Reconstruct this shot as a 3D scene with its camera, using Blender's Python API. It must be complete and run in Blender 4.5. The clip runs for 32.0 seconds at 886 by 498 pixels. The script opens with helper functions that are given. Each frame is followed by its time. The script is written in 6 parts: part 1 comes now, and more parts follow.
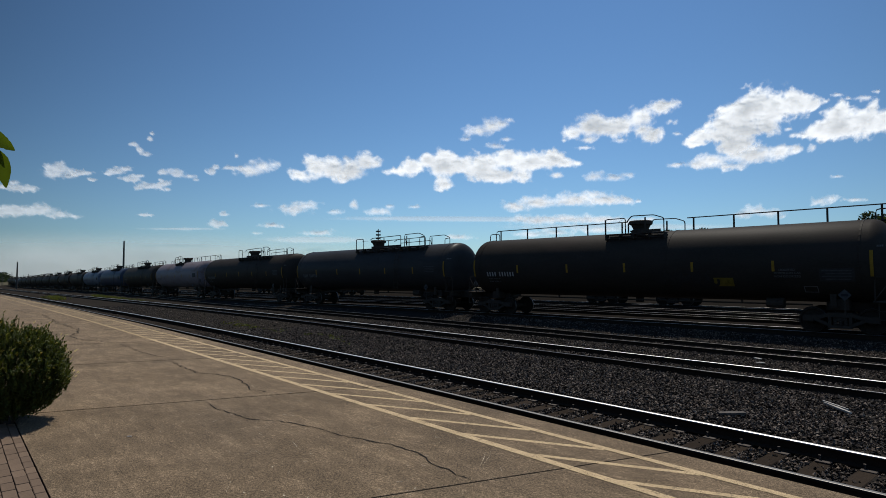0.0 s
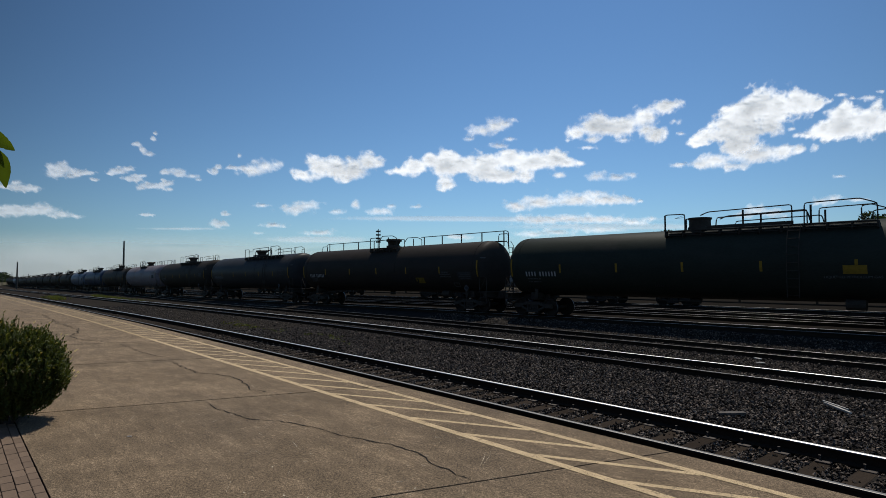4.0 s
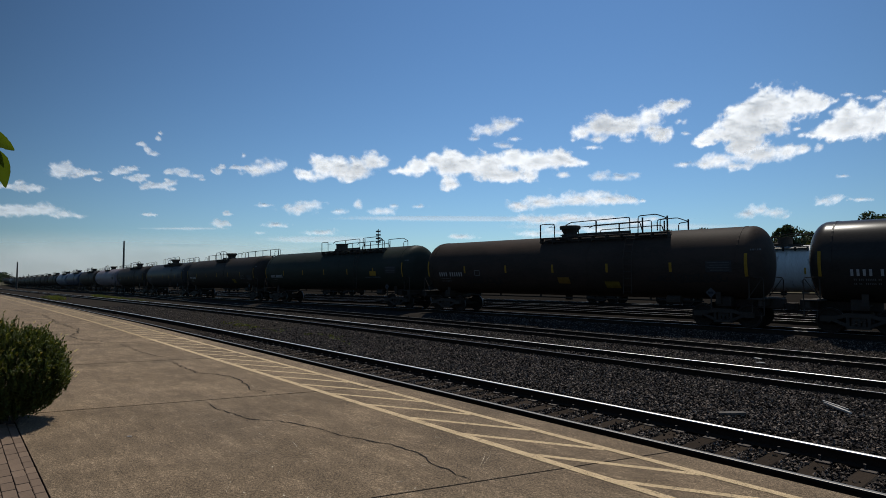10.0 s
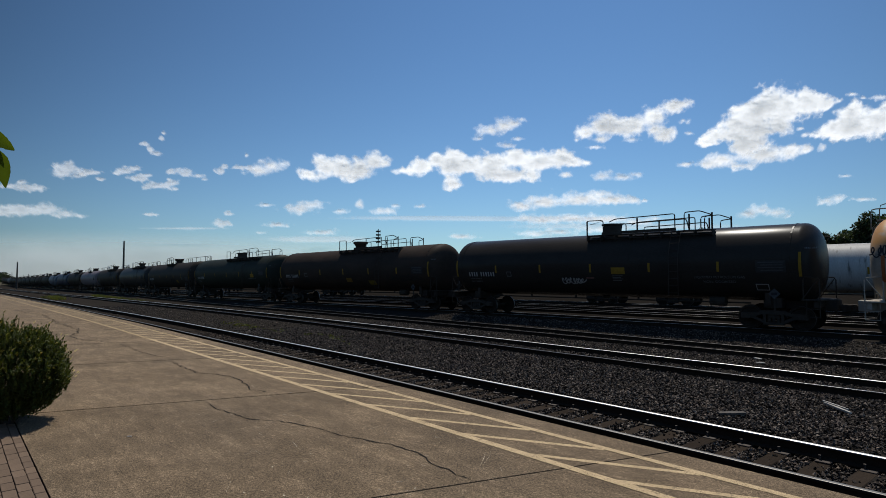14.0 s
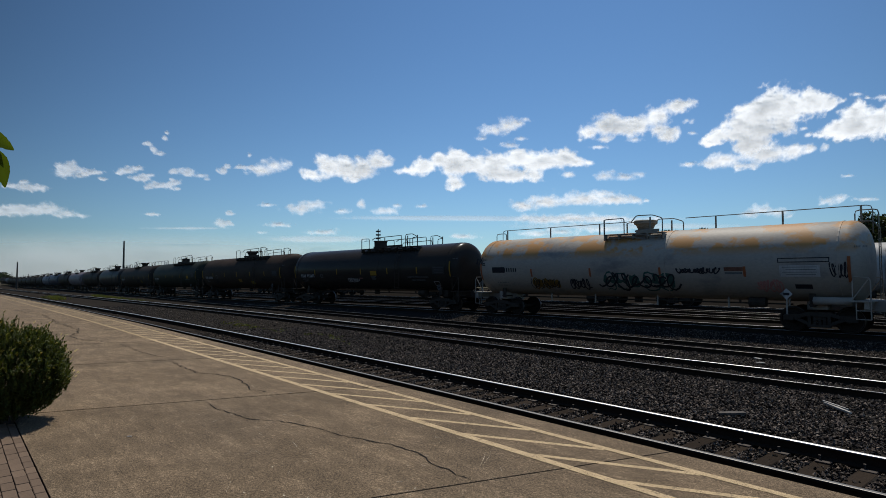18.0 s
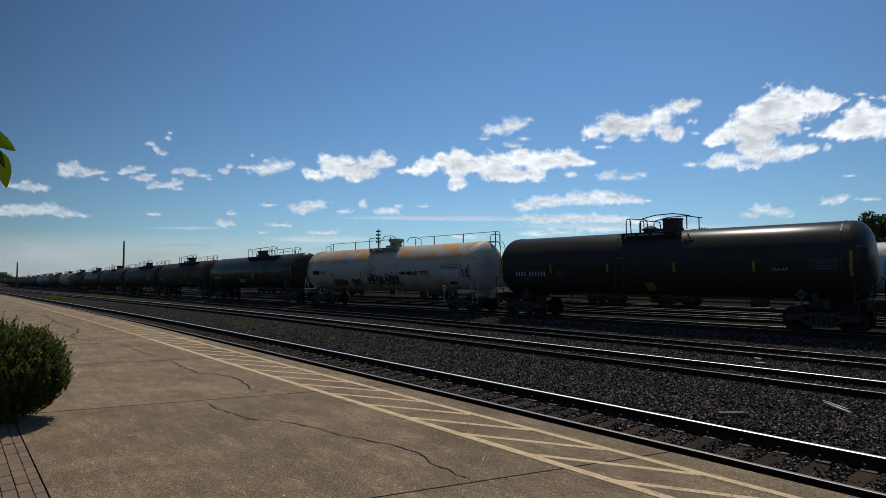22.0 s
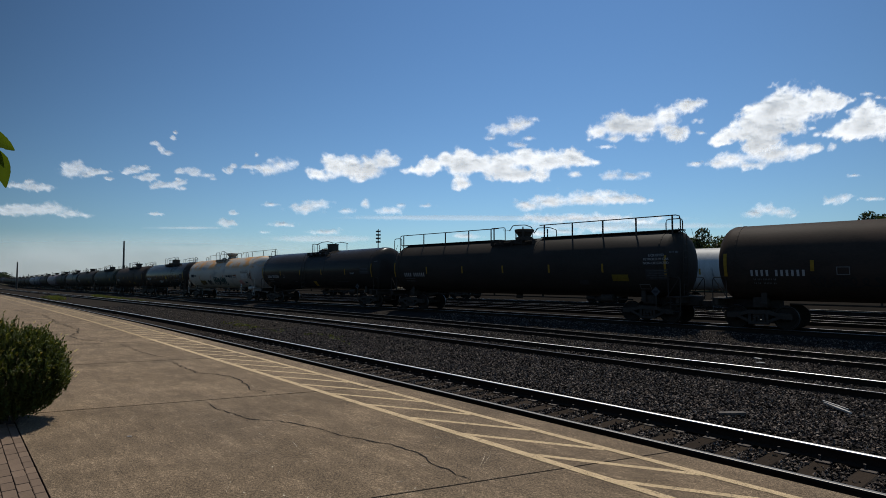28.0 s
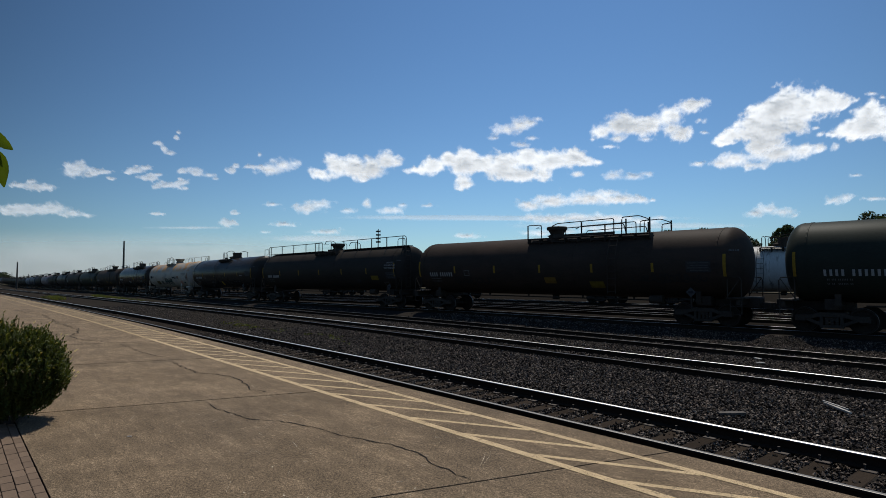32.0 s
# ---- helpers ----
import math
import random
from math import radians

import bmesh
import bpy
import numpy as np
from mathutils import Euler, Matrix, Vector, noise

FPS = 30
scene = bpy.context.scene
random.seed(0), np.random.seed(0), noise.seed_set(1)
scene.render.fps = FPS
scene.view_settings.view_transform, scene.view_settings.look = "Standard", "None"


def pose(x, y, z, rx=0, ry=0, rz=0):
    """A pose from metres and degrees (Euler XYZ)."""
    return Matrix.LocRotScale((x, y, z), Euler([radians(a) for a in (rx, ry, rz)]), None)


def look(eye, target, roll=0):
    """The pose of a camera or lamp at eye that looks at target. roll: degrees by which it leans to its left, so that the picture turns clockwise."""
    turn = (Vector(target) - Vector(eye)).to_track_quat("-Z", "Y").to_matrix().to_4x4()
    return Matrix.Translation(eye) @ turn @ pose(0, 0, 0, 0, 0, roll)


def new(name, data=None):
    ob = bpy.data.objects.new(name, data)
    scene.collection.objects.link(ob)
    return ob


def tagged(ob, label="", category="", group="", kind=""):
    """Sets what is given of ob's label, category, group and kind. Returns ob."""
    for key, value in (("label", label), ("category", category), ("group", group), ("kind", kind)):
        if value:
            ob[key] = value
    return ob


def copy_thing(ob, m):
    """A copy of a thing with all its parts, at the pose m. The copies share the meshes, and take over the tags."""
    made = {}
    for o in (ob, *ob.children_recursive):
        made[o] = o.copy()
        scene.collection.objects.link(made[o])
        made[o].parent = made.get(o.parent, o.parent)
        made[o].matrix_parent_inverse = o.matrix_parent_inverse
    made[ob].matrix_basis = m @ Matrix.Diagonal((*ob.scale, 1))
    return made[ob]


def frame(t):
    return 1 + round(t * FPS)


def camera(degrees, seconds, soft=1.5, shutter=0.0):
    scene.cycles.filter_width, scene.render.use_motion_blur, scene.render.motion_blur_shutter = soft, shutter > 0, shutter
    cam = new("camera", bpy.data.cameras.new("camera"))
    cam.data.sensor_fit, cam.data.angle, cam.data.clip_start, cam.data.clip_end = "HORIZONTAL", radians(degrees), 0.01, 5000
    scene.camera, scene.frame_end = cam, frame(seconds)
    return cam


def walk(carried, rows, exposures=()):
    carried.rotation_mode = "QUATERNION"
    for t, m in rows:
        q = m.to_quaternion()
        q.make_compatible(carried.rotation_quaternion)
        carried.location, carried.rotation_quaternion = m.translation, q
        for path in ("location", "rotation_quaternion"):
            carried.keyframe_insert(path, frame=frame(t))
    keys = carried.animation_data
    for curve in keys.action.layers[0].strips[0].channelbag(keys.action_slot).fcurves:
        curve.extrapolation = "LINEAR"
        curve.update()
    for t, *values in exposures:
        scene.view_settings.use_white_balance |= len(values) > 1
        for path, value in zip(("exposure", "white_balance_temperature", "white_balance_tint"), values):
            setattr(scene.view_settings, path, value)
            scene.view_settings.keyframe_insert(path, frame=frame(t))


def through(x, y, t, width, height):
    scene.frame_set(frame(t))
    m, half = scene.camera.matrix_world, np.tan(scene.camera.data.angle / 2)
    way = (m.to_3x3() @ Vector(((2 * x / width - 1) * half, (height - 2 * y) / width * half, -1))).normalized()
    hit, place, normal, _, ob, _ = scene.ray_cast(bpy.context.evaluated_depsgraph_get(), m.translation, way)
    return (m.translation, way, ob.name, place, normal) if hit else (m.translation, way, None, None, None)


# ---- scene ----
from collections import namedtuple

EYE = Vector((0.0, 0.0, 2.27))
YAW, PITCH = radians(40.70), radians(2.75)
AHEAD = Vector((-math.cos(YAW) * math.cos(PITCH), math.sin(YAW) * math.cos(PITCH), math.sin(PITCH)))
SIDE = Vector((math.sin(YAW), math.cos(YAW), 0.0))
ABOVE = SIDE.cross(AHEAD)
FOCAL = 1020.0
cam = camera(2 * math.degrees(math.atan(784 / FOCAL)), 32.0, soft=0.75)
STAND = look(EYE, EYE + AHEAD * 10)
walk(cam, [(0, STAND), (32, STAND)], exposures=[(0, 0.0), (32, 0.0)])

# ---- world, sun ----
SUN_TURN = radians(52)      # from the way the rails run off, towards the yard
SUN_RISE = radians(62.0)
sun_way = Vector((-math.cos(SUN_TURN) * math.cos(SUN_RISE), math.sin(SUN_TURN) * math.cos(SUN_RISE), math.sin(SUN_RISE)))
world = bpy.data.worlds.new("sky")
scene.world = world
world.use_nodes = True
wn = world.node_tree.nodes
sky = wn.new("ShaderNodeTexSky")
sky.sky_type, sky.sun_disc = "NISHITA", False
sky.sun_elevation, sky.sun_rotation = SUN_RISE, math.atan2(-sun_way.x, sun_way.y)
sky.air_density, sky.dust_density, sky.ozone_density = 1.0, 0.25, 2.0
wn["Background"].inputs["Strength"].default_value = 0.0945
deep = wn.new("ShaderNodeMix")
deep.data_type, deep.blend_type = "RGBA", "MULTIPLY"
deep.inputs["Factor"].default_value, deep.inputs["B"].default_value = 1.0, (0.69, 0.935, 1.125, 1)
world.node_tree.links.new(sky.outputs["Color"], deep.inputs["A"])
# the sky is palest below the sun, deepest to its sides, and pales again opposite to it
back, both = wn.new("ShaderNodeMapRange"), wn.new("ShaderNodeMath")
back.inputs["From Min"].default_value, back.inputs["From Max"].default_value = 0.6, -0.5
back.inputs["To Max"].default_value = 0.7
way_in, flat, toward, palest, glow = wn.new("ShaderNodeTexCoord"), wn.new("ShaderNodeVectorMath"), wn.new("ShaderNodeVectorMath"), wn.new("ShaderNodeMapRange"), wn.new("ShaderNodeMix")
flat.operation, toward.operation = "MULTIPLY", "DOT_PRODUCT"
flat.inputs[1].default_value = (1, 1, 0)
level = wn.new("ShaderNodeVectorMath")
level.operation = "NORMALIZE"
GLOW_TURN = SUN_TURN - radians(6)
toward.inputs[1].default_value = (-math.cos(GLOW_TURN), math.sin(GLOW_TURN), 0)
palest.inputs["From Min"].default_value, palest.inputs["From Max"].default_value = 0.70, 1.0
palest.inputs["To Min"].default_value, palest.inputs["To Max"].default_value = 0.51, 1.14
glow.data_type, glow.blend_type = "RGBA", "MULTIPLY"
glow.inputs["Factor"].default_value = 1.0
for out, into in ((way_in.outputs["Generated"], flat.inputs[0]), (flat.outputs["Vector"], level.inputs[0]), (level.outputs["Vector"], toward.inputs[0]), (toward.outputs["Value"], palest.inputs["Value"]), (toward.outputs["Value"], back.inputs["Value"]),
                  (palest.outputs["Result"], both.inputs[0]), (back.outputs["Result"], both.inputs[1]),
                  (deep.outputs["Result"], glow.inputs["A"]), (both.outputs[0], glow.inputs["B"]), (glow.outputs["Result"], wn["Background"].inputs["Color"])):
    world.node_tree.links.new(out, into)
sun_data = bpy.data.lights.new("sun", "SUN")
sun_data.energy, sun_data.angle, sun_data.color = 4.35, radians(0.53), (1.0, 0.95, 0.86)
sun_lamp = new("sun", sun_data)
sun_lamp.matrix_world = look(sun_way * 50, (0, 0, 0))

# ---- materials ----
def material(name, base, rough=0.7, metal=0.0, vary=0.25, scale=8.0, fine=60.0, bump=0.2, bump_scale=None, tint=None, tint_at=0.6,
             tint_scale=2.0, stretch=(1, 1, 1), spread=0.0, coat=0.0, spec=0.5, depth=0.01):
    """A surface with grain and blotches; tint: a second colour in patches; spread: how much alike pieces differ."""
    m = bpy.data.materials.new(name)
    m.use_nodes = True
    n, l = m.node_tree.nodes, m.node_tree.links
    b = n["Principled BSDF"]
    tc, mp = n.new("ShaderNodeTexCoord"), n.new("ShaderNodeMapping")
    mp.inputs["Scale"].default_value = stretch
    l.new(tc.outputs["Object"], mp.inputs["Vector"])
    coarse, grain = n.new("ShaderNodeTexNoise"), n.new("ShaderNodeTexNoise")
    coarse.inputs["Scale"].default_value, grain.inputs["Scale"].default_value = scale, fine
    coarse.inputs["Detail"].default_value, grain.inputs["Detail"].default_value = 6, 4
    l.new(mp.outputs["Vector"], coarse.inputs["Vector"]), l.new(mp.outputs["Vector"], grain.inputs["Vector"])
    mixed = n.new("ShaderNodeMath")
    mixed.operation = "ADD"
    l.new(coarse.outputs["Fac"], mixed.inputs[0]), l.new(grain.outputs["Fac"], mixed.inputs[1])
    last = mixed
    if spread:
        info, more = n.new("ShaderNodeObjectInfo"), n.new("ShaderNodeMath")
        more.operation = "MULTIPLY_ADD"
        more.inputs[1].default_value = spread
        l.new(info.outputs["Random"], more.inputs[0]), l.new(mixed.outputs[0], more.inputs[2])
        last = more
    ramp = n.new("ShaderNodeMapRange")
    ramp.inputs["From Min"].default_value, ramp.inputs["From Max"].default_value = 0.6, 1.4 + spread
    ramp.inputs["To Min"].default_value, ramp.inputs["To Max"].default_value = 1 - vary, 1 + vary
    l.new(last.outputs[0], ramp.inputs["Value"])
    col = n.new("ShaderNodeMix")
    col.data_type, col.blend_type = "RGBA", "MULTIPLY"
    col.inputs["Factor"].default_value = 1.0
    col.inputs["A"].default_value = (*base, 1)
    l.new(ramp.outputs["Result"], col.inputs["B"])
    out = col.outputs["Result"]
    if tint:
        patch, edge, two = n.new("ShaderNodeTexNoise"), n.new("ShaderNodeMapRange"), n.new("ShaderNodeMix")
        patch.inputs["Scale"].default_value, patch.inputs["Detail"].default_value = tint_scale, 8
        patch.inputs["Roughness"].default_value = 0.65
        l.new(mp.outputs["Vector"], patch.inputs["Vector"])
        edge.inputs["From Min"].default_value, edge.inputs["From Max"].default_value = tint_at - 0.06, tint_at + 0.08
        l.new(patch.outputs["Fac"], edge.inputs["Value"])
        two.data_type = "RGBA"
        two.inputs["B"].default_value = (*tint, 1)
        l.new(out, two.inputs["A"]), l.new(edge.outputs["Result"], two.inputs["Factor"])
        out = two.outputs["Result"]
    l.new(out, b.inputs["Base Color"])
    b.inputs["Roughness"].default_value, b.inputs["Metallic"].default_value = rough, metal
    b.inputs["Coat Weight"].default_value, b.inputs["Specular IOR Level"].default_value = coat, spec
    if bump:
        bp = n.new("ShaderNodeBump")
        bp.inputs["Strength"].default_value, bp.inputs["Distance"].default_value = bump, depth
        src = grain
        if bump_scale:
            src = n.new("ShaderNodeTexNoise")
            src.inputs["Scale"].default_value, src.inputs["Detail"].default_value = bump_scale, 5
            l.new(mp.outputs["Vector"], src.inputs["Vector"])
        l.new(src.outputs["Fac"], bp.inputs["Height"]), l.new(bp.outputs["Normal"], b.inputs["Normal"])
    return m


M = {
    "mortar": material("sandy mortar", (0.05, 0.039, 0.029), 0.95, vary=0.3, spec=0.1),
    "joint": material("joint dirt", (0.012, 0.010, 0.008), 0.95, vary=0.3, spec=0.1),
    "paint": material("worn yellow-white paint", (0.42, 0.31, 0.175), 0.85, vary=0.25, scale=5, fine=50, bump=0.2, tint=(0.15, 0.115, 0.075), tint_at=0.62, tint_scale=9, spec=0.15),
    "brick": material("paver brick", (0.122, 0.084, 0.057), 0.9, vary=0.3, scale=6, fine=80, bump=0.4, spread=0.5, spec=0.15),
    "ballast": material("ballast bed", (0.022, 0.0192, 0.0165), 0.95, vary=0.5, scale=3, fine=28, bump=0.7, bump_scale=22, depth=0.05, spec=0.0),
    # flat ballast without loose stones; their self-shadow is put into the darker colour
    "bed_shaded": material("yard ballast darkened for stone shade", (0.014, 0.012, 0.010), 0.95, vary=0.5, scale=3, fine=28, bump=0.7, bump_scale=22, depth=0.05, spec=0.0),
    "earth": material("yard earth", (0.07, 0.06, 0.045), 0.95, vary=0.4, scale=0.15, fine=6, bump=0.5, bump_scale=5, depth=0.05, tint=(0.04, 0.05, 0.02), tint_at=0.56, tint_scale=0.08, spec=0.0),
    "rail_side": material("rusty rail steel", (0.024, 0.017, 0.012), 0.9, 0.0, vary=0.4, scale=10, fine=90, bump=0.3, spec=0.0),
    "rail_top": material("polished rail steel", (0.14, 0.128, 0.115), 0.32, 1.0, vary=0.15, scale=6, fine=40, bump=0.03),
    # sun glint of two far rails, helped by a paler base colour
    "rail_glint": material("rail steel paled for sun glint", (0.62, 0.59, 0.55), 0.42, 1.0, vary=0.12, scale=6, fine=40, bump=0.03),
    "rail_half": material("half-worn rail steel", (0.15, 0.142, 0.13), 0.5, 1.0, vary=0.2, scale=6, fine=40, bump=0.03),
    "rail_worn": material("worn rail steel", (0.11, 0.104, 0.098), 0.36, 1.0, vary=0.3, scale=6, fine=40, bump=0.05),
    "rail_dull": material("dull rail head", (0.09, 0.083, 0.075), 0.36, 1.0, vary=0.2, scale=6, fine=40, bump=0.03),
    "tie": material("creosoted tie wood", (0.028, 0.021, 0.0155), 0.95, vary=0.5, scale=7, fine=60, bump=0.6, stretch=(12, 1, 6), spread=0.5, spec=0.02),
    "plate": material("rusty tie plate", (0.04, 0.028, 0.02), 0.8, 0.1, vary=0.4, bump=0.3),
    "iron": material("black grimy steel", (0.0376, 0.0296, 0.0222), 0.75, 0.0, vary=0.5, scale=4, fine=50, bump=0.3, tint=(0.038, 0.026, 0.017), tint_at=0.6, tint_scale=4, spec=0.08),
    "wheel": material("worn wheel steel", (0.026, 0.0205, 0.0155), 0.85, 0.0, vary=0.5, scale=5, fine=40, bump=0.2, spec=0.03),
    "tread": material("bright wheel tread", (0.12, 0.11, 0.10), 0.5, 1.0, vary=0.1, bump=0.03),
    "yellow": material("reflective yellow stripe", (0.2, 0.115, 0.014), 0.75, vary=0.3, bump=0.05, spec=0.1),
    "faded_yellow": material("faded yellow panel paint", (0.13, 0.088, 0.012), 0.8, vary=0.5, scale=7, bump=0.05, spec=0.1),
    "amber": material("faded orange stripe", (0.23, 0.075, 0.03), 0.7, vary=0.3, bump=0.05, spec=0.05),
    "white_mark": material("white stencil paint", (0.25, 0.24, 0.22), 0.7, vary=0.25, scale=9, bump=0.05, spec=0.05),
    "grey_mark": material("dusty stencil paint", (0.11, 0.108, 0.10), 0.8, vary=0.3, scale=9, bump=0.05, spec=0.05),
    "rust_mark": material("rust-red stencil paint", (0.12, 0.055, 0.035), 0.8, vary=0.5, scale=7, bump=0.05, spec=0.1),
    "ghost_mark": material("ghost of old spray paint", (0.027, 0.0235, 0.02), 0.8, vary=0.3, bump=0.05, spec=0.05),
    "dim_mark": material("grimy stencil paint", (0.05, 0.049, 0.046), 0.8, vary=0.4, scale=9, bump=0.05, spec=0.1),
    "black_mark": material("black stencil paint", (0.02, 0.02, 0.022), 0.7, vary=0.3, bump=0.05, spec=0.05),
    "teal_mark": material("teal spray paint", (0.035, 0.07, 0.055), 0.6, vary=0.4, scale=6, bump=0.02, spec=0.05),
    "ochre_mark": material("ochre spray paint", (0.14, 0.08, 0.018), 0.6, vary=0.4, scale=6, bump=0.02, spec=0.05),
    "pink_mark": material("faded red spray paint", (0.35, 0.16, 0.13), 0.6, vary=0.4, scale=6, bump=0.02, spec=0.05),
    "panel": material("dull stencil panel", (0.034, 0.031, 0.028), 0.8, vary=0.3, bump=0.05, spec=0.05),
    "pole": material("dark utility wood", (0.035, 0.028, 0.022), 0.9, vary=0.4, stretch=(6, 6, 0.6), bump=0.5),
    "lamp_grey": material("grey lamp housing", (0.12, 0.12, 0.12), 0.6, 0.3),
    "bark": material("tree bark", (0.07, 0.052, 0.038), 0.95, vary=0.4, stretch=(4, 4, 1), bump=0.8, spec=0.1),
    "wood_scrap": material("weathered board", (0.05, 0.039, 0.03), 0.85, vary=0.4, stretch=(1, 10, 4), bump=0.5, spread=0.3),
    "pale_scrap": material("pale split wood", (0.26, 0.24, 0.21), 0.8, vary=0.3, bump=0.3),
    "scuff": material("rubbed pale concrete", (0.46, 0.39, 0.29), 0.9, vary=0.3, scale=9, bump=0, spec=0.05),
}


def wear_through(m, scale=26.0, at=0.5):
    """Lets the ground show where a thin coat has worn off."""
    n, l = m.node_tree.nodes, m.node_tree.links
    b, out = n["Principled BSDF"], n["Material Output"]
    tc, no, mr, cl, mx = n.new("ShaderNodeTexCoord"), n.new("ShaderNodeTexNoise"), n.new("ShaderNodeMapRange"), n.new("ShaderNodeBsdfTransparent"), n.new("ShaderNodeMixShader")
    no.inputs["Scale"].default_value, no.inputs["Detail"].default_value, no.inputs["Roughness"].default_value = scale, 8, 0.75
    mr.inputs["From Min"].default_value, mr.inputs["From Max"].default_value = at - 0.08, at + 0.06
    l.new(tc.outputs["Object"], no.inputs["Vector"]), l.new(no.outputs["Fac"], mr.inputs["Value"]), l.new(mr.outputs["Result"], mx.inputs["Fac"])
    l.new(b.outputs[0], mx.inputs[1]), l.new(cl.outputs[0], mx.inputs[2]), l.new(mx.outputs[0], out.inputs["Surface"])


wear_through(M["paint"], 75.0, 0.585)
M["old_paint"] = material("faded platform paint", (0.33, 0.245, 0.14), 0.9, vary=0.3, scale=5, fine=50, bump=0.2, spec=0.05)
wear_through(M["old_paint"], 30.0, 0.585)
wear_through(M["scuff"], 40.0, 0.53)


def concrete_material(name, shade):
    """Old sun-warmed concrete: exposed grit, faint broad stains, rubbed streaks; shade: how dark its stone is."""
    m = material(name, (0.120 * shade, 0.0862 * shade, 0.0535 * shade), 0.92, vary=0.16, scale=0.7, fine=3.5, bump=0.8, bump_scale=120, depth=0.006, spec=0.1, tint=(0.106 * shade, 0.077 * shade, 0.049 * shade), tint_at=0.55, tint_scale=0.45, stretch=(0.6, 1.2, 1))
    n, l = m.node_tree.nodes, m.node_tree.links
    b = n["Principled BSDF"]
    src = b.inputs["Base Color"].links[0].from_socket
    tc = n.new("ShaderNodeTexCoord")
    for scale, lo, hi, low, high, stretch, turn in ((95, 0.30, 0.70, 0.25, 1.85, (1, 1, 1), 0), (40, 0.34, 0.66, 0.6, 1.4, (1, 1, 1), 0), (14, 0.54, 0.70, 1.0, 1.6, (1, 1, 1), 0), (2.2, 0.46, 0.70, 0.95, 1.3, (0.7, 3, 1), 0.55), (1.1, 0.38, 0.68, 0.86, 1.3, (1, 1, 1), 0)):
        mp, no, mr, mx = n.new("ShaderNodeMapping"), n.new("ShaderNodeTexNoise"), n.new("ShaderNodeMapRange"), n.new("ShaderNodeMix")
        mp.inputs["Scale"].default_value, mp.inputs["Rotation"].default_value = stretch, (0, 0, turn)
        no.inputs["Scale"].default_value, no.inputs["Detail"].default_value = scale, 3 if scale > 20 else 8
        no.inputs["Roughness"].default_value = 0.5 if scale > 20 else 0.68
        mr.inputs["From Min"].default_value, mr.inputs["From Max"].default_value = lo, hi
        mr.inputs["To Min"].default_value, mr.inputs["To Max"].default_value = low, high
        mx.data_type, mx.blend_type = "RGBA", "MULTIPLY"
        mx.inputs["Factor"].default_value = 1
        l.new(tc.outputs["Object"], mp.inputs["Vector"]), l.new(mp.outputs["Vector"], no.inputs["Vector"]), l.new(no.outputs["Fac"], mr.inputs["Value"])
        l.new(src, mx.inputs["A"]), l.new(mr.outputs["Result"], mx.inputs["B"])
        src = mx.outputs["Result"]
    l.new(src, b.inputs["Base Color"])
    return m


M["concrete"] = concrete_material("weathered concrete", 1.0)
M["grit_concrete"] = concrete_material("coarse gritty concrete", 0.9)


def paint_coat(name, base, rough, dirt, tint_at=0.6, coat=0.0, tint_scale=0.7, spec=0.05):
    return material(name, base, rough, 0.0, vary=0.22, scale=1.2, fine=14, bump=0.06, bump_scale=3, tint=dirt, tint_at=tint_at, tint_scale=tint_scale, stretch=(0.6, 1, 1.6), coat=coat, spec=spec)


M["tank_black"] = paint_coat("dull black tank paint", (0.0283, 0.0233, 0.0182), 0.55, (0.032, 0.025, 0.02), 0.58, spec=0.025)
M["tank_brown"] = paint_coat("dusty brown-black tank paint", (0.0344, 0.0251, 0.0187), 0.6, (0.044, 0.03, 0.022), 0.55, spec=0.025)
M["tank_green"] = paint_coat("green-black tank paint", (0.0231, 0.0254, 0.0189), 0.5, (0.03, 0.029, 0.023), 0.62, spec=0.025)
M["tank_gloss"] = paint_coat("glossy black tank paint", (0.0261, 0.0220, 0.0177), 0.27, (0.025, 0.021, 0.017), 0.66, spec=0.05)
M["tank_slate"] = paint_coat("slate blue-black tank paint", (0.0313, 0.0293, 0.0268), 0.42, (0.025, 0.024, 0.022), 0.64, spec=0.035)
M["tank_pink"] = paint_coat("faded grey-pink tank paint", (0.13, 0.108, 0.11), 0.5, (0.10, 0.068, 0.055), 0.6)
M["tank_pale"] = paint_coat("pale blue-grey tank paint", (0.085, 0.095, 0.115), 0.45, (0.045, 0.05, 0.065), 0.55)
M["tank_blue"] = paint_coat("dull dark blue tank paint", (0.03, 0.038, 0.056), 0.45, (0.03, 0.034, 0.045), 0.55)
M["tank_cream"] = paint_coat("dingy cream paint", (0.2, 0.18, 0.14), 0.6, (0.10, 0.08, 0.055), 0.58, tint_scale=2.5)
M["tank_grey"] = material("stained light grey tank paint", (0.33, 0.31, 0.275), 0.5, vary=0.2, scale=1.2, fine=14, bump=0.06, bump_scale=3, tint=(0.06, 0.05, 0.042), tint_at=0.63, tint_scale=1.5, stretch=(2.4, 1.0, 0.35), spec=0.1)


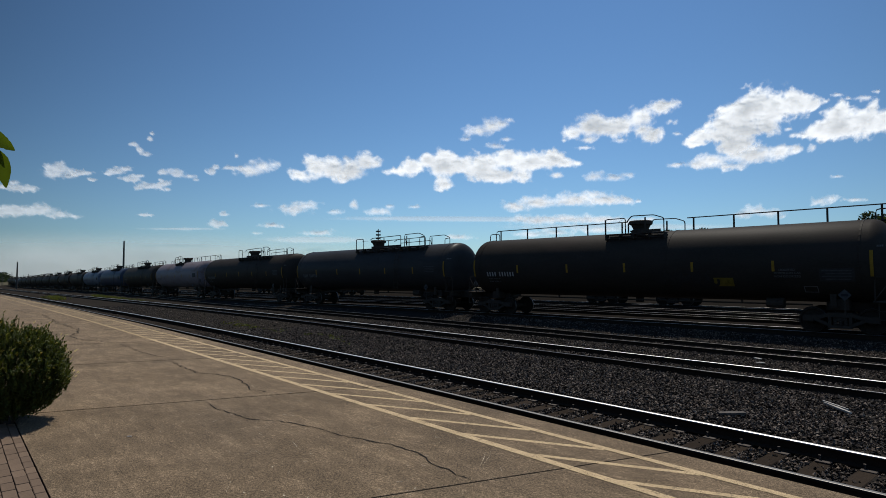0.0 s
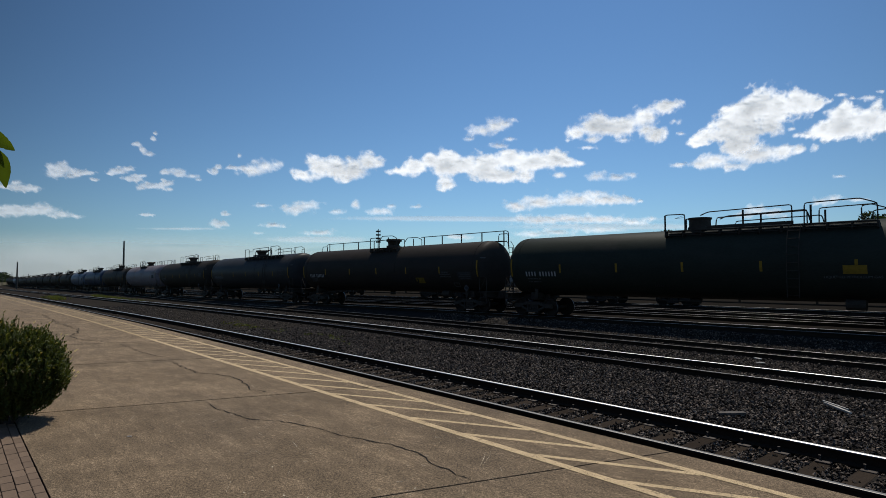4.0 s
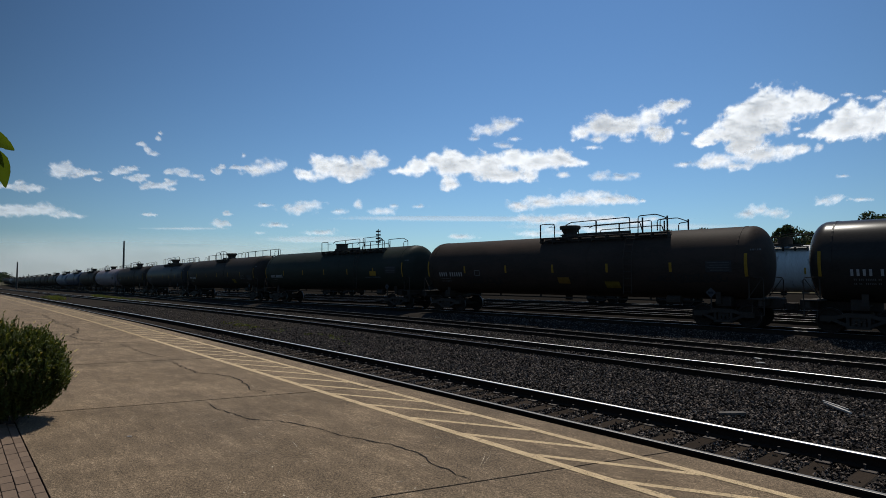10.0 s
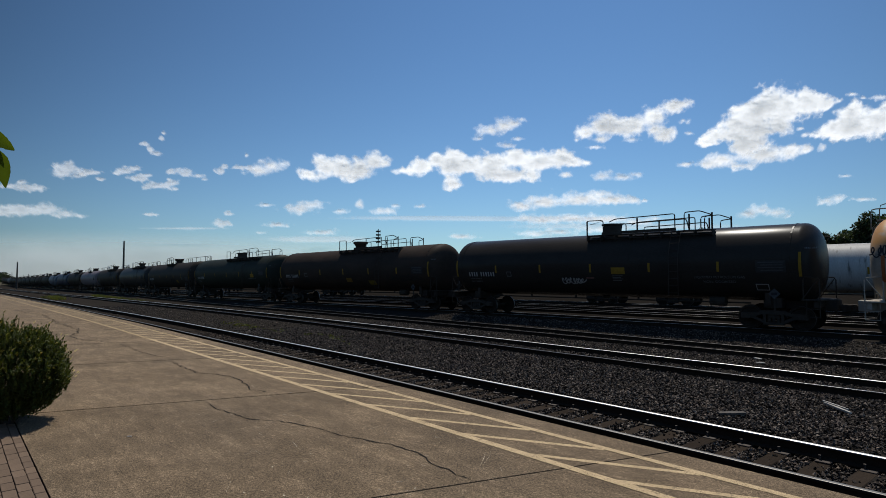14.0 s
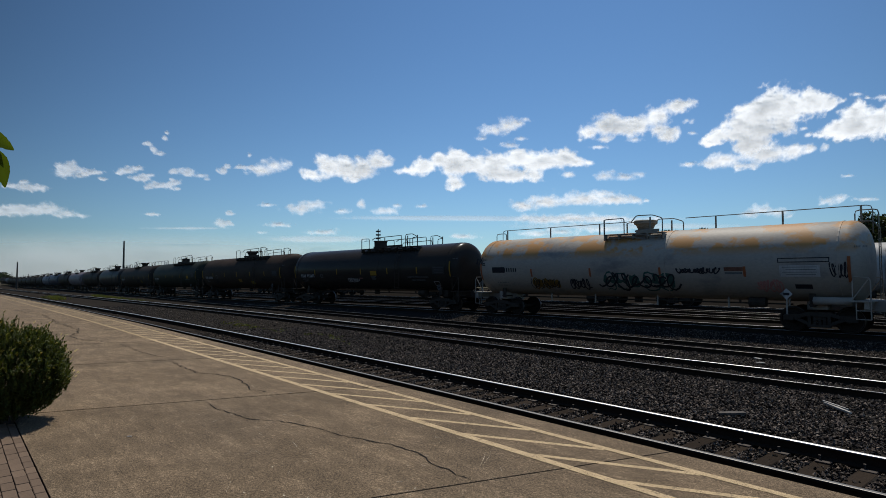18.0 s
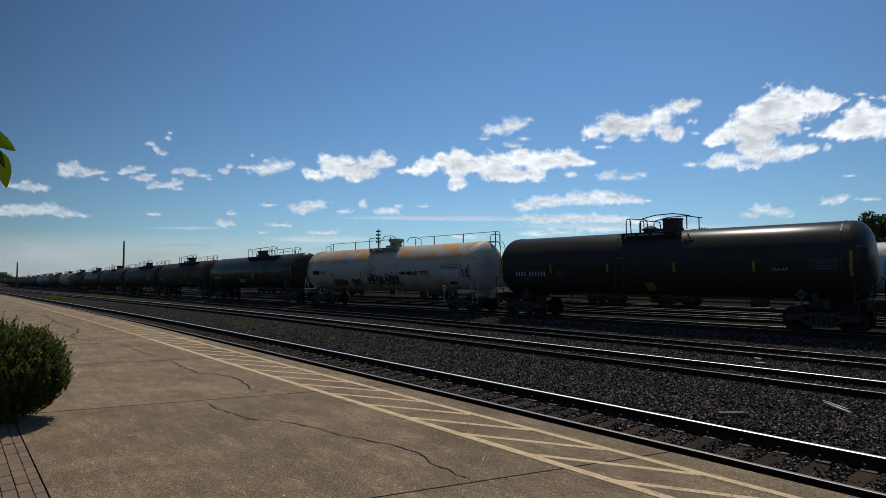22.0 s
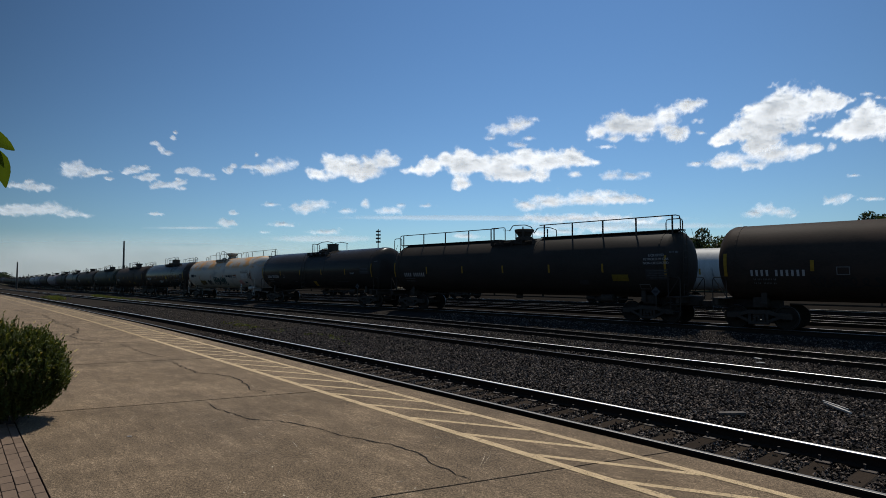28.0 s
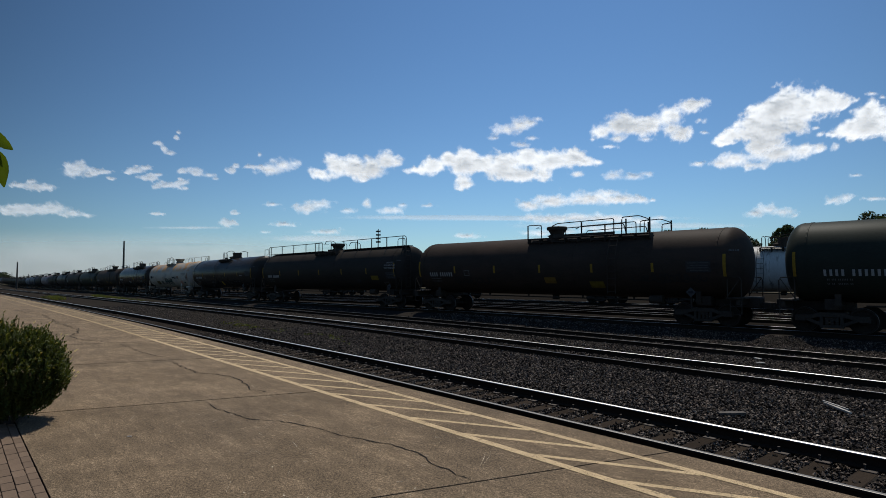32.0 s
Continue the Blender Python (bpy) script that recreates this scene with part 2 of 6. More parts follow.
def leaf_material(name, base, through=0.35, vary=0.5):
    m = material(name, base, 0.6, vary=vary, scale=3, fine=20, bump=0.1, spread=0.0, spec=0.1)
    n, l = m.node_tree.nodes, m.node_tree.links
    b, out = n["Principled BSDF"], n["Material Output"]
    tr, mx = n.new("ShaderNodeBsdfTranslucent"), n.new("ShaderNodeMixShader")
    geo, warm, rnd = n.new("ShaderNodeNewGeometry"), n.new("ShaderNodeMix"), n.new("ShaderNodeMix")
    src = b.inputs["Base Color"].links[0].from_socket
    rnd.data_type, rnd.blend_type = "RGBA", "MULTIPLY"
    rnd.inputs["Factor"].default_value = 1
    mr = n.new("ShaderNodeMapRange")
    mr.inputs["To Min"].default_value, mr.inputs["To Max"].default_value = 0.5, 1.5
    l.new(geo.outputs["Random Per Island"], mr.inputs["Value"]), l.new(src, rnd.inputs["A"]), l.new(mr.outputs["Result"], rnd.inputs["B"])
    l.new(rnd.outputs["Result"], b.inputs["Base Color"])
    warm.data_type, warm.blend_type = "RGBA", "MULTIPLY"
    warm.inputs["Factor"].default_value = 1
    warm.inputs["B"].default_value = (1.6, 1.5, 0.5, 1)
    l.new(rnd.outputs["Result"], warm.inputs["A"]), l.new(warm.outputs["Result"], tr.inputs["Color"])
    mx.inputs["Fac"].default_value = through
    l.new(b.outputs[0], mx.inputs[1]), l.new(tr.outputs[0], mx.inputs[2]), l.new(mx.outputs[0], out.inputs["Surface"])
    return m


M["leaf"] = leaf_material("tree foliage", (0.03, 0.04, 0.018), 0.2)
M["bush"] = leaf_material("bush foliage", (0.05, 0.061, 0.015), 0.27)
M["flower"] = leaf_material("small pale yellow petals", (0.55, 0.50, 0.24), 0.4, 0.15)
M["weed"] = leaf_material("weeds", (0.075, 0.083, 0.028), 0.35)
M["sprig"] = leaf_material("broad green leaf", (0.05, 0.078, 0.012), 0.4, 0.3)


def rusty_white(name, base):
    """White paint with rust washed down from the tank's crown."""
    m = material(name, base, 0.55, vary=0.16, scale=1.0, fine=12, bump=0.06, bump_scale=3, tint=(0.15, 0.135, 0.12), tint_at=0.6, tint_scale=0.8, stretch=(0.6, 1, 1), spec=0.15)
    n, l = m.node_tree.nodes, m.node_tree.links
    b = n["Principled BSDF"]
    src = b.inputs["Base Color"].links[0].from_socket
    tc, mp, no = n.new("ShaderNodeTexCoord"), n.new("ShaderNodeMapping"), n.new("ShaderNodeTexNoise")
    mp.inputs["Scale"].default_value = (0.75, 0.5, 1.1)
    l.new(tc.outputs["Object"], mp.inputs["Vector"]), l.new(mp.outputs["Vector"], no.inputs["Vector"])
    no.inputs["Scale"].default_value, no.inputs["Detail"].default_value, no.inputs["Roughness"].default_value = 1.1, 7, 0.6
    sep, hi, cut, mul, mx = n.new("ShaderNodeSeparateXYZ"), n.new("ShaderNodeMapRange"), n.new("ShaderNodeMapRange"), n.new("ShaderNodeMath"), n.new("ShaderNodeMix")
    l.new(tc.outputs["Object"], sep.inputs[0]), l.new(sep.outputs["Z"], hi.inputs["Value"])
    hi.inputs["From Min"].default_value, hi.inputs["From Max"].default_value = 2.85, 3.2
    cut.inputs["From Min"].default_value, cut.inputs["From Max"].default_value = 0.47, 0.54
    l.new(no.outputs["Fac"], cut.inputs["Value"])
    mul.operation = "MULTIPLY"
    l.new(hi.outputs["Result"], mul.inputs[0]), l.new(cut.outputs["Result"], mul.inputs[1])
    mx.data_type = "RGBA"
    mx.inputs["B"].default_value = (0.34, 0.17, 0.055, 1)
    l.new(src, mx.inputs["A"]), l.new(mul.outputs[0], mx.inputs["Factor"]), l.new(mx.outputs["Result"], b.inputs["Base Color"])
    return m


M["tank_white"] = rusty_white("rust-washed white tank paint", (0.262, 0.226, 0.178))


# ---- mesh helpers ----
def box(bm, c, s, m=None):
    """A box of size s about c, with clipped edges left to the bevel; m: an extra turn."""
    vs = []
    for dz in (-0.5, 0.5):
        for dx, dy in ((-0.5, -0.5), (0.5, -0.5), (0.5, 0.5), (-0.5, 0.5)):
            v = Vector((dx * s[0], dy * s[1], dz * s[2]))
            vs.append(bm.verts.new((m @ v if m else v) + Vector(c)))
    for f in ((3, 2, 1, 0), (4, 5, 6, 7), (0, 1, 5, 4), (1, 2, 6, 5), (2, 3, 7, 6), (3, 0, 4, 7)):
        bm.faces.new([vs[i] for i in f])
    return vs


def rod(bm, pts, r, seg=6):
    """A round bar along the points."""
    pts = [Vector(p) for p in pts]
    rings = []
    for i, p in enumerate(pts):
        d = (pts[min(i + 1, len(pts) - 1)] - pts[max(i - 1, 0)]).normalized()
        a = d.cross(Vector((0, 0, 1)) if abs(d.z) < 0.9 else Vector((1, 0, 0))).normalized()
        b = d.cross(a)
        rings.append([bm.verts.new(p + (a * math.cos(k * math.tau / seg) + b * math.sin(k * math.tau / seg)) * r) for k in range(seg)])
    for q, w in zip(rings, rings[1:]):
        for k in range(seg):
            bm.faces.new((q[k], q[(k + 1) % seg], w[(k + 1) % seg], w[k]))
    bm.faces.new(rings[0][::-1]), bm.faces.new(rings[-1])


def lathe(bm, prof, seg=24, axis="x", at=(0, 0, 0)):
    """A turned shape: prof holds (along, radius)."""
    rings = []
    at = Vector(at)
    for a, r in prof:
        ring = []
        for k in range(seg):
            c, s = r * math.cos(k * math.tau / seg), r * math.sin(k * math.tau / seg)
            ring.append(bm.verts.new(at + Vector((a, c, s) if axis == "x" else (c, a, s) if axis == "y" else (c, s, a))))
        rings.append(ring)
    for q, w in zip(rings, rings[1:]):
        for k in range(seg):
            bm.faces.new((q[k], q[(k + 1) % seg], w[(k + 1) % seg], w[k]))
    bm.faces.new(rings[0]), bm.faces.new(rings[-1])


def finish(name, bm, mats, smooth=False, bevel=0.0):
    if bevel:
        bmesh.ops.bevel(bm, geom=list(bm.edges), offset=bevel, segments=1, affect="EDGES")
    bmesh.ops.recalc_face_normals(bm, faces=bm.faces)
    me = bpy.data.meshes.new(name)
    if smooth:
        for f in bm.faces:
            f.smooth = len(f.verts) < 7
    bm.to_mesh(me)
    bm.free()
    for m in mats if isinstance(mats, (list, tuple)) else [mats]:
        me.materials.append(m)
    return me


def part(name, bm, mats, parent=None, label="", smooth=False, bevel=0.0, at=None):
    """Links a bmesh, or a mesh, as one object under a thing or a part."""
    me = bm if isinstance(bm, bpy.types.Mesh) else finish(name, bm, mats, smooth, bevel)
    ob = new(name, me)
    if parent:
        ob.parent = parent
    if at is not None:
        ob.matrix_basis = at
    if label:
        ob["label"] = label
    return ob


def soup(name, verts, faces, mats, smooth=False):
    """A large mesh from arrays; all faces have the same number of corners."""
    me = bpy.data.meshes.new(name)
    verts, faces = np.asarray(verts, np.float32), np.asarray(faces, np.int32)
    k = faces.shape[1]
    me.vertices.add(len(verts)), me.loops.add(faces.size), me.polygons.add(len(faces))
    me.vertices.foreach_set("co", verts.ravel())
    me.loops.foreach_set("vertex_index", faces.ravel())
    me.polygons.foreach_set("loop_start", np.arange(0, faces.size, k, dtype=np.int32))
    me.polygons.foreach_set("use_smooth", np.full(len(faces), smooth))
    me.update(calc_edges=True)
    me.validate()
    for m in mats if isinstance(mats, (list, tuple)) else [mats]:
        me.materials.append(m)
    return me


def empty(name, m=None):
    ob = new(name)
    ob.empty_display_size = 0.3
    if m is not None:
        ob.matrix_world = m
    return ob


# ---- the plan ----
PLATFORM = 0.18
BEND = radians(4.27)          # by how much the running line turns from the platform track
TAIL = radians(-0.87)         # the running line's course far off
RUN = 25.6                    # nearest distance of the running line
BED4 = 0.24                   # its rail tops


def line_four():
    """The running line's middle, every half metre: straight, then easing round until it draws slowly away from the platform track."""
    table, p, s = {}, Vector((-math.sin(BEND), math.cos(BEND), 0)) * RUN, 0.0
    table[0] = p.copy()
    for i in range(1, 1001):
        s = -i * 0.5
        a = TAIL + (BEND - TAIL) * min(1, max(0, (s + 65.06) / 31.08))
        p = p + Vector((-math.cos(a), -math.sin(a), 0)) * 0.5
        table[-i] = p.copy()
    for i in range(1, 500):
        table[i] = table[0] + Vector((math.cos(BEND), math.sin(BEND), 0)) * 0.5 * i
    return table


LINE4 = line_four()


def on_line(s, off=0.0, z=BED4):
    """A point of the running line at s metres, off to the far side."""
    i = max(-999, min(498, math.floor(s * 2)))
    p, q = LINE4[i], LINE4[i + 1]
    d = (q - p).normalized()
    r = p.lerp(q, s * 2 - i) + Vector((-d.y, d.x, 0)) * off
    return Vector((r.x, r.y, z + fall(r.x)))


def fall(x):
    """The site dips gently towards the far end of the line."""
    d = max(0.0, -x - 25)
    return -0.0095 * d * d / (d + 15) if d < 300 else -2.714


LINE_X = np.array([LINE4[i].x for i in range(-999, 499)])
LINE_Y = np.array([LINE4[i].y for i in range(-999, 499)])


def line_y(x):
    return float(np.interp(x, LINE_X, LINE_Y))


def track_point(k, x, off=0.0):
    y = (8.26, 14.73, 19.13)[k]
    if k == 2 and x < -45:           # it runs into the running line
        w = min(1, (-x - 45) / 85)
        y += (line_y(x) - y) * w * w * (3 - 2 * w)
    return Vector((x, y + off, fall(x) + (0.2 * min(1, max(0, -x - 45) / 60) if k == 2 else 0)))


# ---- ground, ballast, tracks ----
def ground_sheet():
    bm = bmesh.new()
    ring = [0, 20, 40, 60, 90, 120, 160, 220, 300, 400, 700, 1500, 3200, 4800]
    cols = 48
    prev = None
    for r in ring:
        row = [bm.verts.new((-30 + r * math.cos(k * math.tau / cols), 20 + r * math.sin(k * math.tau / cols), -0.3 + fall(-30 + r * math.cos(k * math.tau / cols)))) for k in range(cols)] if r else [bm.verts.new((-30, 20, -0.3))]
        if prev and len(prev) == 1:
            for k in range(cols):
                bm.faces.new((prev[0], row[k], row[(k + 1) % cols]))
        elif prev:
            for k in range(cols):
                bm.faces.new((prev[k], row[k], row[(k + 1) % cols], prev[(k + 1) % cols]))
        prev = row
    return tagged(part("ground", bm, M["earth"]), "dry yard earth with thin grass reaching the horizon", "ground", kind="structure")


ground_sheet()


def bed_height(x, y):
    """The height of the ballast: flat over the near tracks, a low bank under the running line and beyond."""
    far = y - line_y(x)
    k = min(1, max(0, (far + 3.4) / 1.6))
    h = -0.155 + k * k * (3 - 2 * k) * 0.225
    mid = abs(y - 11.5)
    if abs(y - 8.26) < 1.5:
        h -= 0.05 * min(1, (1.5 - abs(y - 8.26)) / 0.2)
    return h - (0.06 * max(0, 1 - mid / 1.6) if mid < 1.6 else 0) + fall(x)


def ballast_sheet():
    xs = [-420, -330, -260, -210, -170, -140, -115] + [-100 + i for i in range(60)] + [-40 + i * 0.5 for i in range(120)] + [20 + 4 * i for i in range(20)]
    ys = [7.0 + i * 0.25 for i in range(88)] + [29 + 2 * i for i in range(30)]
    vs = [(x, y, bed_height(x, y) + 0.03 * noise.noise((x * 1.3, y * 1.3, 0)) + 0.012 * noise.noise((x * 6, y * 6, 4))) for x in xs for y in ys]
    w = len(ys)
    fs = [(i * w + j, (i + 1) * w + j, (i + 1) * w + j + 1, i * w + j + 1) for i in range(len(xs) - 1) for j in range(w - 1)]
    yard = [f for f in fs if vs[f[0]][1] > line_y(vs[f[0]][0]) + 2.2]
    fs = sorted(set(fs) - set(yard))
    tagged(new("yard_bed", soup("yard_bed", vs, yard, M["bed_shaded"], True)), "storage yard ballast bed, colour darkened for shade between stones", "ballast", kind="structure")
    return tagged(new("ballast_bed", soup("ballast_bed", vs, fs, M["ballast"], True)), "dark crushed-stone ballast bed under the yard tracks", "ballast", kind="structure")


ballast_sheet()

STONE = np.array([(1, 0, 0), (-1, 0, 0), (0, 1, 0), (0, -1, 0), (0, 0, 1), (0, 0, -1)], np.float32)
STONE_FACES = np.array([(0, 2, 4), (2, 1, 4), (1, 3, 4), (3, 0, 4), (2, 0, 5), (1, 2, 5), (3, 1, 5), (0, 3, 5)], np.int32)


def stones(name, places, small, large, mat, label, seed):
    """Loose broken stones, each with a shape and lie of its own."""
    rng = np.random.default_rng(seed)
    n = len(places)
    size = rng.uniform(small, large, (n, 1, 1)) * rng.uniform(0.6, 1.25, (n, 1, 3))
    v = STONE[None] * size + rng.normal(0, 0.22, (n, 6, 3)) * size
    q = rng.normal(size=(n, 4))
    q /= np.linalg.norm(q, axis=1, keepdims=True)
    a, b, c, d = q.T
    rot = np.stack([np.stack([1 - 2 * (c * c + d * d), 2 * (b * c - a * d), 2 * (b * d + a * c)], 1), np.stack([2 * (b * c + a * d), 1 - 2 * (b * b + d * d), 2 * (c * d - a * b)], 1),
                    np.stack([2 * (b * d - a * c), 2 * (c * d + a * b), 1 - 2 * (b * b + c * c)], 1)], 1)
    v = np.einsum("nij,nkj->nki", rot, v) + np.asarray(places)[:, None, :]
    f = STONE_FACES[None] + (np.arange(n) * 6)[:, None, None]
    return tagged(new(name, soup(name, v.reshape(-1, 3), f.reshape(-1, 3), mat)), label, "ballast stones", kind="stuff")


def stone_material():
    m = material("broken ballast stone", (0.0348, 0.0268, 0.0205), 0.42, vary=0.4, scale=20, fine=120, bump=0.3, spec=0.035)
    n, l = m.node_tree.nodes, m.node_tree.links
    b = n["Principled BSDF"]
    src = b.inputs["Base Color"].links[0].from_socket
    geo, mr, mx = n.new("ShaderNodeNewGeometry"), n.new("ShaderNodeMapRange"), n.new("ShaderNodeMix")
    # stones differ in tone; the few palest also stand in for sun glints
    mr.inputs["To Min"].default_value, mr.inputs["To Max"].default_value = 0.22, 5.0
    mx.data_type, mx.blend_type = "RGBA", "MULTIPLY"
    mx.inputs["Factor"].default_value = 1
    pw = n.new("ShaderNodeMath")
    pw.operation, pw.inputs[1].default_value = "POWER", 3.0
    l.new(geo.outputs["Random Per Island"], pw.inputs[0]), l.new(pw.outputs[0], mr.inputs["Value"]), l.new(src, mx.inputs["A"]), l.new(mr.outputs["Result"], mx.inputs["B"])
    l.new(mx.outputs["Result"], b.inputs["Base Color"])
    return m


M["stone"] = stone_material()


def scatter_stones():
    rng = np.random.default_rng(5)
    places = []
    def fill(x0, x1, y0, y1, per, lift=0.0):
        n = int((x1 - x0) * (y1 - y0) * per)
        for x, y in zip(rng.uniform(x0, x1, n), rng.uniform(y0, y1, n)):
            # the rails' own ground and the tie tops stay mostly clear
            on_tie = 6.9 < y < 9.7 and abs(((x - 0.4) / 0.5 + 0.5) % 1 - 0.5) < 0.24
            if any(abs(y - r) < 0.11 for r in (7.51, 9.01, 13.98, 15.48, 18.38, 19.88)) or (on_tie and rng.random() < 0.93):
                continue
            places.append((x, y, bed_height(x, y) + rng.uniform(-0.012, 0.03) + lift))
    fill(-7, -1.0, 7.1, 13.6, 1100)
    fill(-14, -7, 7.1, 13.6, 760)
    fill(-26, -14, 7.1, 13.6, 360)
    fill(-60, -26, 7.1, 13.6, 45)
    fill(-12, -1.6, 13.6, 23.5, 330)
    fill(-26, -12, 13.6, 23.5, 190)
    fill(-50, -26, 13.6, 21, 40)
    stones("ballast_stones", places, 0.014, 0.033, M["stone"], "loose dark broken ballast stones between the tracks", 6)


scatter_stones()

def rail_section(rolled):
    """The outline of a rail; rolled: the head's corners are worn round."""
    head = [(0.037, -0.014), (0.0345, -0.0065), (0.028, -0.002), (0.015, 0.0)] if rolled else [(0.037, -0.010), (0.0362, -0.004), (0.033, -0.001), (0.028, 0.0)]
    half = [(0.076, -0.172), (0.076, -0.16), (0.012, -0.135), (0.010, -0.045), (0.036, -0.036)] + head
    return [(-half[0][0], half[0][1])] + half + [(-a, b) for a, b in reversed(half[1:])]


def rail_mesh(name, pts, head="rail_top", rolled=False):
    bm = bmesh.new()
    rings = []
    section = rail_section(rolled)
    for i, p in enumerate(pts):
        d = (pts[min(i + 1, len(pts) - 1)] - pts[max(i - 1, 0)]).normalized()
        nrm = Vector((-d.y, d.x, 0))
        rings.append([bm.verts.new(p + nrm * a + Vector((0, 0, b))) for a, b in section])
    k = len(section)
    for q, w in zip(rings, rings[1:]):
        for i in range(k):
            f = bm.faces.new((q[i], q[(i + 1) % k], w[(i + 1) % k], w[i]))
            f.material_index = 1 if 6 <= i <= 12 else 0
            f.smooth = 6 <= i <= 12
    return finish(name, bm, [M["rail_side"], M[head]])


def block(name, s, mat, bevel=0.012):
    bm = bmesh.new()
    box(bm, (0, 0, 0), s)
    return finish(name, bm, mat, bevel=bevel)


TIE = block("tie", (0.225, 2.6, 0.18), M["tie"])
PLATE = block("tie_plate", (0.18, 0.36, 0.02), M["plate"], 0.004)


def spike_mesh():
    bm = bmesh.new()
    box(bm, (0, 0, 0), (0.018, 0.018, 0.05))
    box(bm, (0.006, 0, 0.03), (0.04, 0.03, 0.014))
    return finish("spike", bm, M["plate"])


SPIKE = spike_mesh()


def track(name, pick, xs, ties, label, gauge=1.505, detail=0, head="rail_top"):
    """pick(x, off) gives a point of the track at rail-top height."""
    root = tagged(empty(name), label, "railway track", kind="structure")
    for off in (-gauge / 2, gauge / 2):
        # the far rail of the two nearest tracks takes the steel paled for glint
        bright = name in ("platform_track", "second_track") and off > 0
        part("rail", rail_mesh("rail", [pick(x, off) for x in xs], "rail_glint" if bright else head, bright and name == "platform_track"), None, root, "rusty rail with a polished head")
    rng = random.Random(len(name) + int(xs[0]))
    for i, x in enumerate(ties):
        p, q = pick(x, 0), pick(x + 0.4, 0)
        turn = math.atan2(q.y - p.y, q.x - p.x) + rng.uniform(-0.02, 0.02)
        part("tie", TIE, None, root, at=Matrix.Translation(p + Vector((rng.uniform(-0.015, 0.015), rng.uniform(-0.05, 0.05), -0.28 + rng.uniform(-0.008, 0.008)))) @ Matrix.Rotation(turn, 4, "Z"))
        if i < detail:
            for off in (-gauge / 2, gauge / 2):
                r = pick(x, off)
                part("tie_plate", PLATE, None, root, at=Matrix.Translation(r + Vector((0, 0, -0.18))))
                for sx, sy in ((-0.05, -0.1), (0.05, 0.1)):
                    part("spike", SPIKE, None, root, at=Matrix.Translation(r + Vector((sx, sy, -0.145))) @ Matrix.Rotation(math.pi / 2 if sy < 0 else -math.pi / 2, 4, "Z"))
    return root


LONG = [-400, -330, -270, -220, -180, -150, -130] + [-115 + 5 * i for i in range(15)] + [-40 + 10 * i for i in range(9)]
track("platform_track", lambda x, o: track_point(0, x, o), LONG, [0.4 - 0.5 * i for i in range(90)], "platform track with worn rails on wooden ties", detail=44, head="rail_half")
track("second_track", lambda x, o: track_point(1, x, o), LONG, [-1 - 0.52 * i for i in range(60)], "second track with polished rails sunk in ballast", head="rail_worn")
track("third_track", lambda x, o: track_point(2, x, o), LONG, [-2 - 0.52 * i for i in range(50)], "third track with dull rails sunk in ballast", head="rail_dull")
FARS = [-300, -240, -190, -150, -120] + [-100 + 4 * i for i in range(26)] + [10 + 20 * i for i in range(5)]
track("running_track", lambda s, o: on_line(s, o), FARS, [2 - 0.52 * i for i in range(70)], "running line that carries the moving tank train", head="rail_worn")
track("yard_track", lambda s, o: on_line(s, 5.4 + o, 0.24), FARS, [], "empty yard track behind the moving train", head="rail_dull")
track("yard_track", lambda s, o: on_line(s, 9.6 + o, 0.24), FARS, [], "empty yard track behind the moving train", head="rail_dull")
track("storage_track", lambda s, o: on_line(s, 15.4 + o, 0.24), FARS, [], "storage track under the parked tank cars", head="rail_dull")


# ---- platform ----
def joint_x(x4, y):
    """Platform joints run askew: x at the depth y."""
    return x4 + 0.32 * (y - 4.0)


EDGE, KERB = 6.62, 0.814
JOINTS = [12.3, 6.7, 1.2, -4.37, -9.93, -15.65, -20.7] + [-26.2 - 5.5 * i for i in range(18)]


def platform():
    bm = bmesh.new()
    ys = [-40, -9, EDGE - 0.015]
    xs = [40, 10, -25, -32, -40, -50, -60, -75, -90, -105, -125]
    grid = [[bm.verts.new((x, y, PLATFORM - 0.02 + fall(x))) for x in xs] for y in ys]
    low = [bm.verts.new((x, EDGE - 0.015, -0.4 + fall(x))) for x in xs]
    for a, b in list(zip(grid, grid[1:])) + [(grid[-1], low)]:
        for i in range(len(xs) - 1):
            bm.faces.new((a[i], a[i + 1], b[i + 1], b[i]))
    root = tagged(part("platform", bm, M["joint"]), "sunlit weathered concrete station platform beside the track", "platform", kind="structure")
    for a, b in zip(JOINTS, JOINTS[1:]):
        bm = bmesh.new()
        low_y = KERB if a > -11 else -9
        gap = 0.014 if a > -5 else 0.024
        cuts = [low_y, 2.5, 4.5, EDGE] if low_y > 0 else [low_y, -3, 0.5, 3.5, EDGE]
        rows = []
        for y in cuts:
            row = []
            for k in range(5):
                x = joint_x(a, y) - gap + (joint_x(b, y) - joint_x(a, y) + 2 * gap) * k / 4
                row.append(bm.verts.new((x, y, PLATFORM + fall(x) + 0.001 * noise.noise((x, y, 2)))))
            rows.append(row)
        for q, w in zip(rows, rows[1:]):
            for k in range(4):
                bm.faces.new((q[k], w[k], w[k + 1], q[k + 1]))
        top = list(bm.faces)
        ext = bmesh.ops.extrude_face_region(bm, geom=top)
        for v in (e for e in ext["geom"] if isinstance(e, bmesh.types.BMVert)):
            v.co.z -= 0.16
        part("slab", bm, M["grit_concrete" if a > -5 else "concrete"], root)
    return root


PLAT = platform()


